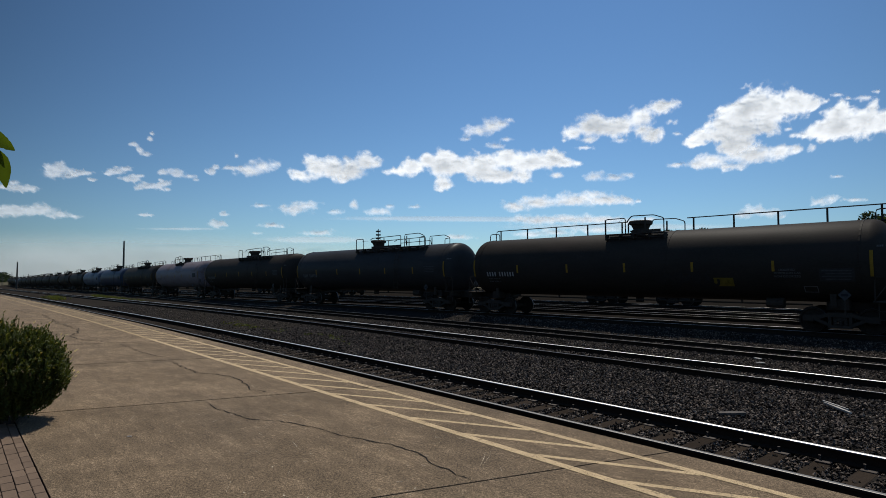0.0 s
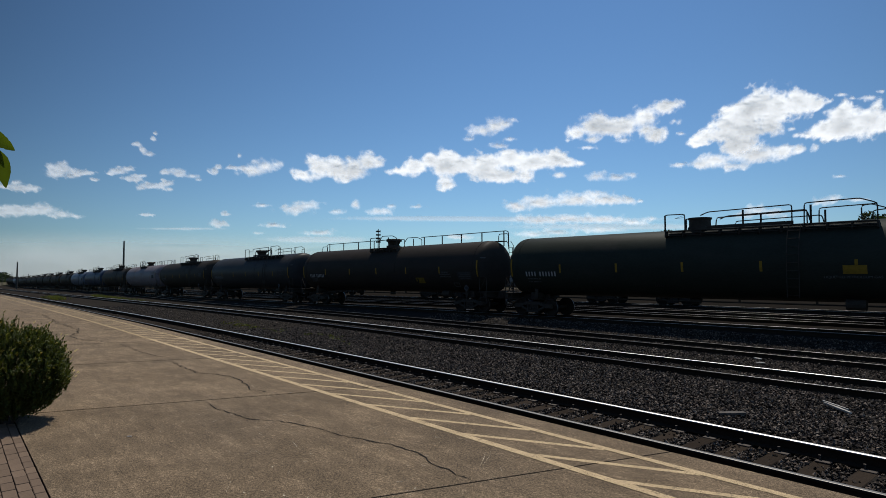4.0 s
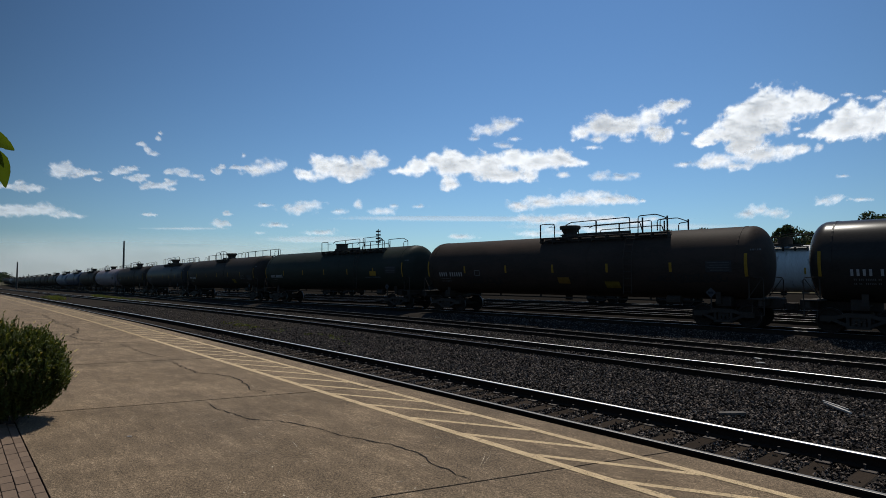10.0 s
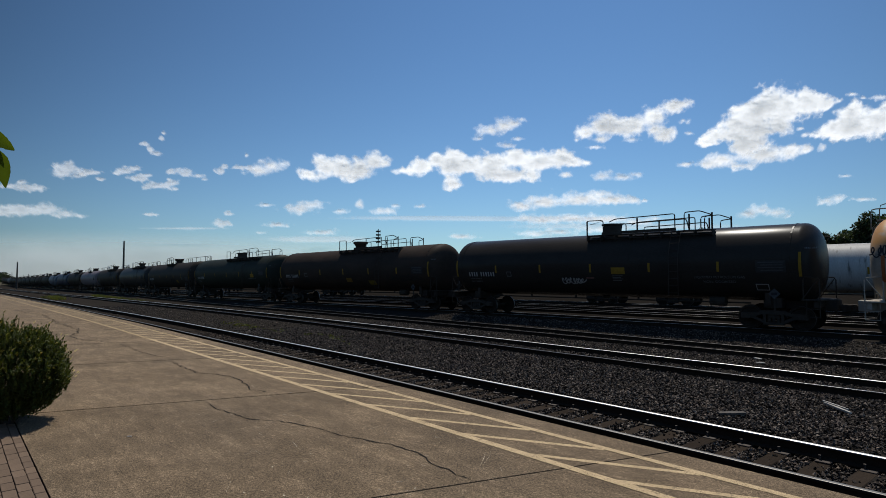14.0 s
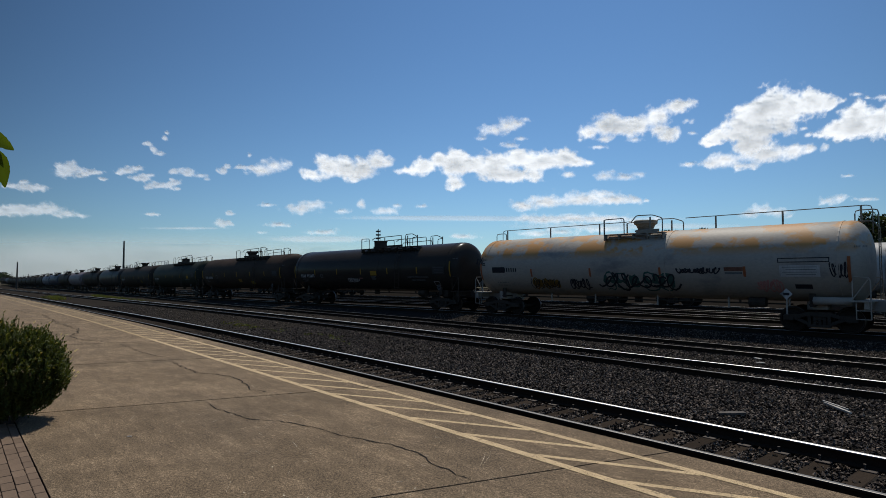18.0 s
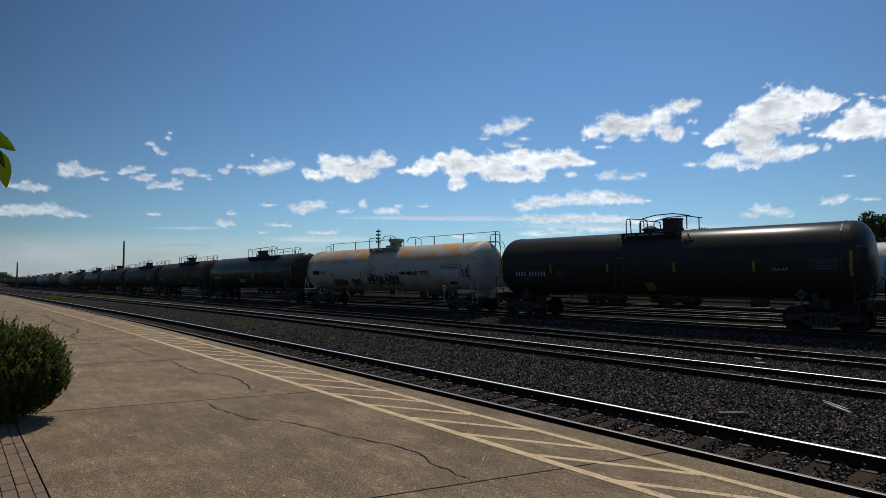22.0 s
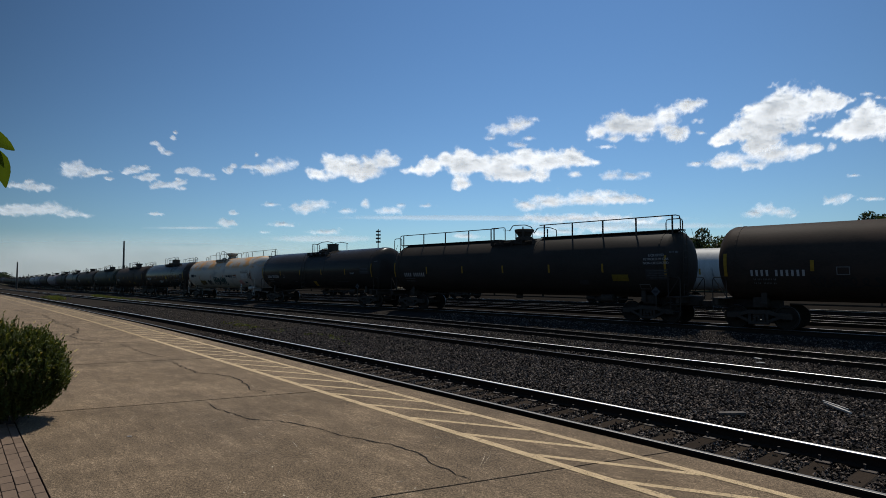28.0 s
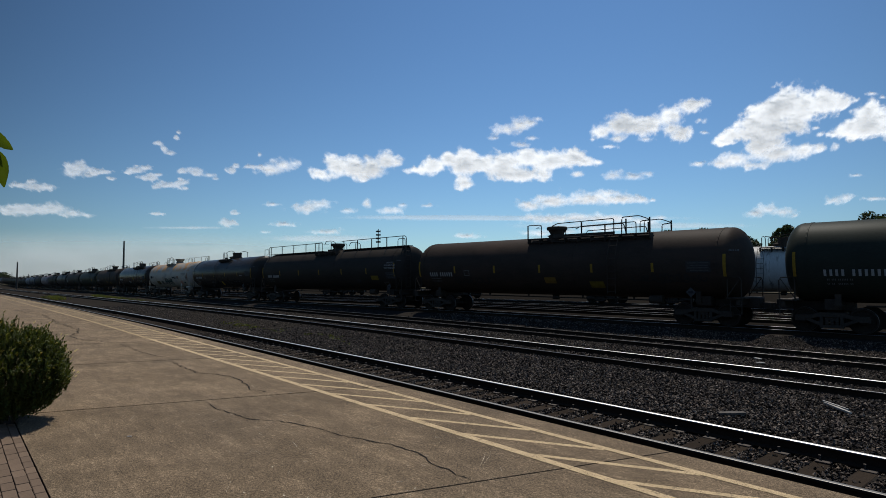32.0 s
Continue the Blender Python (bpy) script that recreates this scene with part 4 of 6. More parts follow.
    if kind.rail == "long":
        half = kind.length / 2 - 0.85
        y = kind.guard
        h = crown + 0.62
        for lo, hi, way in ((-half, -0.9 if y < 0 else -1.0, -1), (1.9, half, 1)):
            guard = empty("guard_rail")
            guard.parent = car
            a, b = (lo, hi) if way < 0 else (hi, lo)
            bm = bmesh.new()
            rod(bm, rounded([(a, y, crown - 0.45), (a, y, h), (b, y, h)], 0.2), 0.02 if kind.marks == "white" else 0.026, 6)
            part("top_bar", bm, iron, guard)
            bm = bmesh.new()
            few = kind.marks == "white"
            rod(bm, rounded([(a + way * 0.22, y - 0.3, crown - 0.3), (a + way * 0.22, y - 0.3, h - 0.2), (a - way * 0.5, y - 0.3, h - 0.2), (a - way * 0.5, y - 0.3, crown - 0.05)], 0.14), 0.024, 6)
            part("end_loop", bm, iron, guard)
            for k in range(3 if few else 5):
                x = a - way * 0.35 + (b - a + way * 0.35) * k * (0.40 if few else 0.24)
                bm = bmesh.new()
                box(bm, (x, y, (crown + h) / 2 - 0.14), (0.07, 0.03, h - crown + 0.28))
                part("post", bm, iron, guard)
            bm = bmesh.new()
            box(bm, ((lo + hi) / 2, y * 0.55, crown - 0.02), (hi - lo, 0.5, 0.045))
            part("running_board", bm, iron, guard)
        for e in (-1, 1):
            bm = bmesh.new()
            x = e * (kind.length / 2 - 0.66)
            for k in (-0.2, 0.2):
                rod(bm, [(x - e * 0.2, y + k, crown + 0.02), (x, y + k, crown - 0.25), (x, y + k, 1.2)], 0.018, 5)
            for r in range(9):
                z = 1.4 + r * 0.29
                rod(bm, [(x, y - 0.2, z), (x, y + 0.2, z)], 0.013, 5)
            part("end_ladder", bm, iron, car, "steel ladder up the tank end")


def under_gear(car, kind):
    bm = bmesh.new()
    rod(bm, [(-kind.length / 2 + 3.2, -0.5, 0.98), (kind.length / 2 - 3.2, -0.5, 0.98)], 0.035)
    part("brake_pipe", bm, M["iron"], car)
    bm = bmesh.new()
    lathe(bm, [(-0.32, 0.02), (-0.3, 0.2), (0.3, 0.2), (0.32, 0.02)], 14, "x", (kind.length / 2 - 4.4, -0.62, 1.02))
    part("air_tank", bm, M["iron"], car)
    bm = bmesh.new()
    lathe(bm, [(0.92, 0.16), (1.12, 0.19), (1.16, 0.1)], 12, "z", (0, 0, 0))
    box(bm, (0, 0, 0.9), (0.3, 0.22, 0.1))
    part("outlet_box", bm, M["iron"], car)
    for x in (-4.1, -1.4, 1.9, 4.6):
        bm = bmesh.new()
        box(bm, (x, -0.5, 1.03), (0.07, 0.07, 0.14))
        part("pipe_hanger", bm, M["iron"], car)


def on_side(rad, x, z, lift):
    q = math.asin(max(-0.97, min(0.97, z / rad)))
    return Vector((x, -math.cos(q) * (rad + lift), AXIS - (RAD - rad) + math.sin(q) * (rad + lift)))


def stroke(bm, pts, thick, rad, lift):
    """A sprayed line on the tank's flank through points (x, z)."""
    prev = None
    for i, (x, z) in enumerate(pts):
        (xa, za), (xb, zb) = pts[max(0, i - 1)], pts[min(len(pts) - 1, i + 1)]
        d = math.hypot(xb - xa, zb - za) or 1
        nx, nz = -(zb - za) / d * thick, (xb - xa) / d * thick
        cur = [bm.verts.new(on_side(rad, x + nx, z + nz, lift)), bm.verts.new(on_side(rad, x - nx, z - nz, lift))]
        if prev:
            bm.faces.new((prev[0], prev[1], cur[1], cur[0]))
        prev = cur


def squiggle(car, rng, x, z, w, h, mat, rad, strokes, label, thick=0.05, fill=None):
    """Unreadable sprayed strokes, kept as plain loops; fill: a colour sprayed behind each."""
    for k in range(strokes):
        cx, cell = x - w / 2 + w * (k + 0.5 + rng.uniform(-0.18, 0.18)) / strokes, w / strokes * rng.uniform(0.8, 1.25)
        lean, h0 = rng.uniform(-0.25, 0.35) * cell, h
        h = h0 * rng.uniform(0.7, 1.1)
        if fill:
            bm = bmesh.new()
            ring = []
            for i in range(14):
                a = i / 14 * math.tau
                r = rng.uniform(0.8, 1.1)
                ring.append(bm.verts.new(on_side(rad, cx + cell * 0.52 * r * math.cos(a), z + h * 0.46 * r * math.copysign(abs(math.sin(a)) ** 0.6, math.sin(a)), 0.006 + 0.0004 * k)))
            mid = bm.verts.new(on_side(rad, cx, z, 0.006 + 0.0004 * k))
            for i in range(14):
                bm.faces.new((mid, ring[i], ring[(i + 1) % 14]))
            part("spray_fill", bm, fill, car, label)
        bm = bmesh.new()
        turns, phase, way = rng.uniform(1.2, 2.3), rng.uniform(0, math.tau), []
        for i in range(25):
            u = i / 24
            a = phase + u * turns * math.tau
            way.append((cx + cell * (u - 0.5) * 1.1 + cell * 0.3 * math.cos(a) + lean * math.sin(a), z + h * 0.46 * math.sin(a) * (0.75 + 0.25 * math.sin(3.1 * u + phase))))
        stroke(bm, way, thick, rad, 0.009 + 0.0005 * k)
        part("spray_stroke", bm, mat, car, label)
        h = h0


def tank_car(kind, seed):
    rng = random.Random(seed)
    paint = M[kind.paint]
    car = tagged(empty("tank_car"), kind.label, "tank car", "cars of the moving train")
    half = kind.length / 2 - 0.72
    part("tank", tank_mesh(half, kind.rad, paint), None, car)
    for x in (-half + 0.85, half - 0.85, 1.9):
        bm = bmesh.new()
        z = AXIS - (RAD - kind.rad)
        lathe(bm, [(x - 0.035, kind.rad - 0.01), (x - 0.03, kind.rad + 0.012), (x + 0.03, kind.rad + 0.012), (x + 0.035, kind.rad - 0.01)], 40, "x", (0, 0, z))
        part("jacket_band", bm, paint, car)
    for s in (-1, 1):
        end_gear(car, s, half, paint, kind)
        truck(car, s * (kind.length / 2 - TRUCK_IN))
    top_gear(car, kind, M["tank_cream"] if kind.marks == "white" else paint)
    under_gear(car, kind)
    white = kind.marks == "white"
    stripe = M["amber"] if white else M["yellow"]
    count = 6 if white or kind.rail == "short" else 7
    mid_z = -0.36 if white else -0.16
    for k in range(count):
        x = (half - 0.5) * (2 * k / (count - 1) - 1)
        end = k in (0, count - 1)
        patch("reflector_stripe", car, x, mid_z + (0.06 if end else 0), 0.12 if kind.paint == "tank_brown" else 0.1, 0.9 if end else 0.4, stripe, kind.rad, "upright reflective stripe")
    ink = M["black_mark"] if white else M["white_mark"] if kind.marks != "faint" else M["grey_mark"]
    mark_bars("car_mark", car, -half + 1.45, -0.42 if not white else -0.2, 0.24 if not white else 0.2, "MMMM MMMMMM", ink, kind.rad, "row of stencilled marks")
    for k, n in enumerate(("MM MMM MMMMMM MM", "MM MM  MMMMMM MM")):
        mark_bars("small_mark", car, -half + 1.5, -0.66 - 0.15 * k - (0.0 if not white else 0.2), 0.07, n, M["grey_mark"], kind.rad, "small stencilled weights")
    mark_bars("end_mark", car, half - 0.35, 0.55, 0.07, "MMMM MMM", M["grey_mark"], kind.rad - 0.06, "small marks near the tank end")

    def plate(name, x0, x1, z, h, mat, label, lift=0.005):
        return patch(name, car, (x0 + x1) / 2, z, x1 - x0, h, M[mat], kind.rad, label, lift)

    def data_panel(x0, x1, z, h=0.46):
        p = plate("data_panel", x0, x1, z, h, "panel" if not white else "tank_grey", "dull stencilled data panel")
        for k in range(4):
            q = patch("data_line", car, (x0 + x1) / 2 + 0.04 * (k % 2), z + h * (0.34 - 0.22 * k), (x1 - x0) * (0.86 - 0.12 * (k % 2)), h * (0.09 if not white else 0.05), M["dim_mark"] if not white else M["grey_mark"], kind.rad, lift=0.009)
            q.parent = p

    def outline(x0, x1, z, h, mat="grey_mark"):
        for name, xa, xb, zz, hh in (("frame_top", x0, x1, z + h / 2, 0.03), ("frame_foot", x0, x1, z - h / 2, 0.03), ("frame_side", x0, x0 + 0.03, z, h), ("frame_side", x1 - 0.03, x1, z, h)):
            plate(name, xa, xb, zz, hh, mat, "")

    def placard(x):
        bm = bmesh.new()
        box(bm, (x, -1.47, AXIS - 1.5), (0.05, 0.04, 0.9))
        holder = part("placard_holder", bm, M["iron"] if not white else paint, car)
        bm = bmesh.new()
        box(bm, (0, 0, 0), (0.29, 0.012, 0.29), Matrix.Rotation(math.pi / 4, 3, "Y"))
        for v in bm.verts:
            v.co += Vector((x, -1.51, AXIS - 1.2))
        card = part("placard", bm, M["dim_mark"] if not white else M["tank_grey"], holder, "diamond hazard placard")
        bm = bmesh.new()
        box(bm, (x, -1.522, AXIS - 1.2), (0.2, 0.006, 0.09))
        part("placard_bar", bm, M["black_mark"], holder)

    if kind.marks == "block":
        squiggle(car, rng, 2.7, -0.67, 2.2, 0.6, M["ghost_mark"], kind.rad, 7, "faint sprayed loops")
        plate("yellow_panel", 3.82, 4.57, -0.77, 0.34, "faded_yellow", "faded yellow panel")
        for k, words in enumerate(("LIQUEFIED", "PETROLEUM GAS", "NON ODORIZED")):
            lettering(car, words, 6.48, -0.34 - 0.12 * k, 0.085, M["grey_mark"], kind.rad)
        data_panel(7.5, 8.55, -0.5)
        outline(6.95, 7.4, -1.02, 0.2)
        placard(8.25)
    elif kind.marks == "block_high":
        plate("yellow_panel", 6.37, 7.17, -0.61, 0.3, "faded_yellow", "faded yellow panel")
        for k, words in enumerate(("LIQUEFIED", "PETROLEUM GAS", "NON ODORIZED")):
            lettering(car, words, 8.5, 0.32 - 0.17 * k, 0.11, M["white_mark"], kind.rad)
        data_panel(8.0, 9.04, -0.46)
        outline(7.6, 8.1, -1.0, 0.2)
        placard(8.48)
        plate("faint_panel", 4.6, 5.1, -0.82, 0.22, "panel", "")
    elif kind.marks == "gas_low":
        plate("yellow_panel", 5.61, 6.31, -0.31, 0.3, "yellow", "yellow stencilled panel")
        lettering(car, "LIQUEFIED PETROLEUM GAS", 5.88, -0.61, 0.1, M["grey_mark"], kind.rad)
        mark_bars("faint_mark", car, -1.3, -0.95, 0.12, "MMMMM MM M", M["panel"], kind.rad, "faint unread marks")
        data_panel(7.3, 8.4, -0.1)
        placard(7.55)
    elif kind.marks == "gas":
        plate("yellow_panel", 1.07, 1.74, -0.29, 0.3, "yellow", "yellow stencilled panel")
        for k in range(4):
            plate("caption_line", 1.1, 1.62 - 0.1 * (k % 2), -0.52 - 0.07 * k, 0.025, "grey_mark", "")
        plate("caption_line", -0.3, 0.15, -0.62, 0.03, "pink_mark", "")
        lettering(car, "LIQUEFIED PETROLEUM GAS", 5.76, -0.62, 0.115, M["grey_mark"], kind.rad)
        lettering(car, "NON- ODORIZED", 5.76, -0.80, 0.115, M["grey_mark"], kind.rad)
        squiggle(car, rng, -1.0, -0.75, 1.25, 0.36, M["white_mark"], kind.rad, 5, "white sprayed scrawl", 0.022)
        data_panel(7.15, 8.18, -0.17)
        outline(7.07, 7.53, -0.96, 0.22, "white_mark")
        outline(-half + 4.1, -half + 4.4, -0.42, 0.22)
        placard(7.78)
    elif kind.marks == "plain" and kind.rail == "short":
        plate("yellow_tag", 0.15, 0.56, -1.0, 0.36, "yellow", "small yellow tag")
        lettering(car, "FRA-AIP", 5.55, -0.33, 0.12, M["white_mark"], kind.rad)
        data_panel(6.44, 7.5, -0.12)
        placard(6.22)
        plate("faint_line", 3.38, 4.9, -0.84, 0.05, "panel", "")
        plate("faint_line", -2.6, -2.2, -0.85, 0.08, "panel", "")
        outline(-half + 4.0, -half + 4.25, -0.42, 0.2)
    elif kind.marks == "plain":
        plate("faded_panel", 0.22, 0.89, -0.74, 0.3, "ochre_mark", "faded ochre panel")
        plate("yellow_panel", 2.75, 3.49, -0.93, 0.3, "faded_yellow", "dull yellow panel")
        squiggle(car, rng, 6.6, -0.62, 3.0, 0.45, M["ghost_mark"], kind.rad, 7, "faint sprayed loops", 0.035)
        squiggle(car, rng, -4.6, -0.75, 2.8, 0.6, M["ghost_mark"], kind.rad, 6, "faint sprayed loops", 0.03)
        data_panel(7.4, 8.4, -0.15)
        outline(-half + 4.2, -half + 4.6, -0.35, 0.26)
        placard(7.6)
    elif white:
        squiggle(car, rng, -4.3, -0.9, 1.75, 0.62, M["black_mark"], kind.rad, 5, "thin black and ochre sprayed loops", 0.016, M["ochre_mark"])
        squiggle(car, rng, -2.35, -0.9, 1.0, 0.55, M["black_mark"], kind.rad, 4, "black sprayed loops", 0.03)
        squiggle(car, rng, 0.55, -0.76, 3.3, 0.95, M["black_mark"], kind.rad, 5, "large teal and black sprayed loops", 0.035, M["teal_mark"])
        squiggle(car, rng, 3.3, -0.31, 1.7, 0.26, M["black_mark"], kind.rad, 9, "black sprayed scrawl", 0.026)
        squiggle(car, rng, 5.9, -0.9, 0.8, 0.5, M["pink_mark"], kind.rad, 4, "faded red sprayed loops", 0.025)
        squiggle(car, rng, -half + 0.5, 0.3, 0.7, 0.6, M["black_mark"], kind.rad - 0.01, 3, "black sprayed scrawl", 0.02)
        squiggle(car, rng, half - 0.75, -0.3, 0.5, 0.6, M["black_mark"], kind.rad - 0.01, 4, "black sprayed scrawl", 0.02)
        plate("rusty_panel", 4.33, 5.03, -0.26, 0.15, "rust_mark", "rust-red stencilled panel")
        plate("caption_line", 4.35, 5.0, -0.42, 0.08, "grey_mark", "")
        plate("mark_panel", -half + 1.3, -half + 2.15, -0.2, 0.3, "black_mark", "black panel behind the marks", 0.003)
        outline(6.25, 7.9, 0.05, 0.14, "black_mark")
        data_panel(6.3, 7.6, -0.35, 0.42)
        plate("black_panel", 6.75, 7.3, -0.92, 0.16, "black_mark", "")
        placard(half - 2.45)
        bm = bmesh.new()
        lathe(bm, [(-0.62, 0.02), (-0.58, 0.15), (0.58, 0.15), (0.62, 0.02)], 16, "x", (half - 1.1, -1.05, 1.15))
        part("air_reservoir", bm, paint, car, "white air reservoir over the truck", smooth=True)
        for x in (-4.4, -1.9, 1.2, 4.2, 5.2, 6.4):
            bm = bmesh.new()
            box(bm, (x, -0.62, 0.98), (0.06, 0.05, 0.42))
            part("pipe_bracket", bm, paint, car)
    else:
        data_panel(half - 2.3, half - 1.25, -0.1)
        placard(half - 2.0)
    return car


T = "tank car"
KINDS = {
    "long": CarKind(20.52, "tank_black", "long", "y", "block", 1.51, "black " + T + " with a full-length guard rail on its crown", (), 0.1, 0.9),
    "long_near": CarKind(20.25, "tank_black", "long", "y", "block_high", 1.51, "black " + T + " with guard rails and a white stencil", (), 0.35, -0.72),
    "green": CarKind(20.47, "tank_green", "deck", "y", "gas_low", 1.51, "green-black " + T + " with yellow reflector stripes", (-0.85, 4.0, 6.6), 0.2),
    "brown": CarKind(20.29, "tank_brown", "deck", "y", "plain", 1.51, "dusty brown-black " + T + " with a railed crown deck", (-0.95, 3.95, 5.7), 0.1),
    "gloss": CarKind(19.72, "tank_gloss", "deck", "y", "gas", 1.51, "glossy black " + T + " with white stencilled lettering", (-0.35, 3.9, 5.45), 0.35),
    "white": CarKind(19.38, "tank_white", "long", "o", "white", 1.51, "rust-washed white " + T + " with sprayed graffiti", (), 0.4, 0.9),
    "short": CarKind(17.95, "tank_gloss", "short", "y", "plain", 1.51, "short glossy black " + T + " with two domes", (), 0.9),
    "slate": CarKind(18.88, "tank_slate", "deck", "y", "faint", 1.51, "slate blue-black " + T + " with a shiny flank", (-0.9, 3.9, 6.2), 0.2),
    "pink": CarKind(19.9, "tank_pink", "long", "y", "faint", 1.51, "faded grey-pink " + T + " with rails on its crown", (), 0.1, 0.9),
    "pale": CarKind(19.6, "tank_pale", "deck", "y", "faint", 1.51, "pale blue-grey " + T + " with a railed crown deck"),
    "blue": CarKind(19.55, "tank_blue", "deck", "y", "faint", 1.51, "dull dark blue " + T + " with a railed crown deck"),
    "dark": CarKind(19.9, "tank_black", "deck", "y", "faint", 1.51, "black " + T + " with faint stencils and a railed deck"),
}
# kinds in running order with the gap ahead of each car, in metres along the line at the start
ORDER = ["dark", "brown", "dark", "pale", "dark", "dark", "brown", "dark", "dark", "dark", "dark", "brown", "dark", "pale", "blue", "dark", "pink", "dark", "slate", "long", "green", "brown", "gloss", "white", "short", "long_near", "brown", "green", "dark"]
SPEED = 4.472
FIRST = 19                     # the car whose left end lies at -22.86 m at the start


def build_train():
    built, cars = {}, []
    ends = [-22.86]
    for k in ORDER[FIRST:]:
        ends.append(ends[-1] + KINDS[k].length)
    back = -22.86
    starts = []
    for k in reversed(ORDER[:FIRST]):
        back -= KINDS[k].length
        starts.append(back)
    ends = list(reversed(starts)) + ends
    for i, k in enumerate(ORDER):
        if k not in built:
            built[k] = car = tank_car(KINDS[k], 11 + len(built))
        else:
            car = copy_thing(built[k], Matrix())
        cars.append((car, KINDS[k], ends[i] + KINDS[k].length / 2))
    return cars


TRAIN = build_train()


def car_pose(kind, s):
    reach = kind.length / 2 - TRUCK_IN
    a, b = on_line(s - reach), on_line(s + reach)
    mid = (a + b) / 2
    return Matrix.Translation(mid) @ Matrix.Rotation(math.atan2(b.y - a.y, b.x - a.x), 4, "Z") @ Matrix.Rotation(-math.atan2(b.z - a.z, (b - a).length), 4, "Y")


def parked_cars():
    spots = [("tank_white", -92, "long"), ("tank_black", -71, "deck"), ("tank_black", -50.6, "deck"), ("tank_grey", -30.5, "deck"), ("tank_grey", -10.6, "short"), ("tank_grey", 7.6, "deck")]
    kinds = {}
    for paint, s, rail in spots:
        key = (paint, rail)
        kind = CarKind(19.6 if rail != "short" else 17.8, paint, rail, "y", "faint", 1.45, {"tank_grey": "stained light grey tank car parked on the storage track", "tank_white": "rust-washed white tank car parked on the storage track", "tank_black": "black tank car parked on the storage track"}[paint])
        if key not in kinds:
            kinds[key] = car = tank_car(kind, 40 + len(kinds))
            car["group"] = "parked tank cars"
        else:
            car = copy_thing(kinds[key], Matrix())
        a, b = on_line(s - 6, 15.4), on_line(s + 6, 15.4)
        car.matrix_basis = Matrix.Translation((a + b) / 2) @ Matrix.Rotation(math.atan2(b.y - a.y, b.x - a.x), 4, "Z")


parked_cars()
# ---- poles ----
def at_sky(px, py, dist):
    """The place seen straight over the point (px, py) of the view at that horizontal distance."""
    d = AHEAD * FOCAL + SIDE * (px - 784) - ABOVE * (py - 441)
    return EYE + d * (dist / math.hypot(d.x, d.y))


def flood_mast():
    foot = at_sky(669, 490, 190)
    top = at_sky(669, 399, 190).z
    root = tagged(empty("flood_mast", Matrix.Translation((foot.x, foot.y, -0.3 + fall(foot.x)))), "tall steel floodlight mast beyond the yard", "light mast")
    bm = bmesh.new()
    lathe(bm, [(0, 0.28), (top * 0.5, 0.2), (top + 0.2, 0.12)], 12, "z")
    part("shaft", bm, M["lamp_grey"], root)
    for k in range(4):
        z = top - 0.6 - k * 1.15
        bm = bmesh.new()
        box(bm, (0, 0, z), (0.12, 1.5, 0.12), Matrix.Rotation(-YAW, 3, "Z"))
        bar = part("crossarm", bm, M["lamp_grey"], root)
        for j in (-0.5, 0.0, 0.5):
            bm = bmesh.new()
            lathe(bm, [(-0.3, 0.1), (-0.05, 0.28), (0.22, 0.36), (0.25, 0.3)], 10, "y")
            part("floodlight", bm, M["iron"], bar, at=Matrix.Rotation(-YAW, 4, "Z") @ pose(0, j, z))


flood_mast()


def utility_pole(px, top_y, dist, thick, arm=True):
    foot, top = at_sky(px, 490, dist), at_sky(px, top_y, dist).z
    root = tagged(empty("utility_pole", Matrix.Translation((foot.x, foot.y, -0.3 + fall(foot.x)))), "dark wooden utility pole standing beyond the tracks", "utility pole", "poles along the line")
    bm = bmesh.new()
    lathe(bm, [(0, thick), (top * 0.6, thick * 0.85), (top + 0.3, thick * 0.65)], 10, "z")
    part("pole", bm, M["pole"], root)
    if arm:
        bm = bmesh.new()
        box(bm, (0, 0, top - 0.3), (0.14, 2.0, 0.14))
        part("crossarm", bm, M["pole"], root)
        for y in (-0.85, -0.3, 0.3, 0.85):
            bm = bmesh.new()
            lathe(bm, [(top - 0.22, 0.05), (top - 0.1, 0.07), (top, 0.03)], 8, "z", (0, y, 0))
            part("insulator", bm, M["lamp_grey"], root)


utility_pole(218, 419, 150, 0.24, False)
utility_pole(30, 454, 260, 0.3, False)
for px, ty, dist in ((21, 474, 420), (41, 479, 450), (50, 476, 380), (83, 473, 330), (123, 470, 290), (170, 467, 260), (224, 462, 240), (269, 460, 230), (4, 478, 420)):
    utility_pole(px, ty, dist, 0.2, px > 60)


# ---- trees ----
def foliage(bm_verts, bm_faces, rng, centre, radius, count, size):
    for _ in range(count):
        d = rng.normal(size=3)
        d /= np.linalg.norm(d)
        p = np.asarray(centre) + d * radius * rng.uniform(0.45, 1.0) ** 0.6
        a, b = rng.normal(size=3), rng.normal(size=3)
        a /= np.linalg.norm(a)
        b -= a * (a @ b)
        b /= np.linalg.norm(b)
        s = size * rng.uniform(0.6, 1.5)
        i = len(bm_verts)
        bm_verts.extend([p - a * s, p - b * s * 0.45, p + a * s, p + b * s * 0.45])
        bm_faces.append((i, i + 1, i + 2, i + 3))


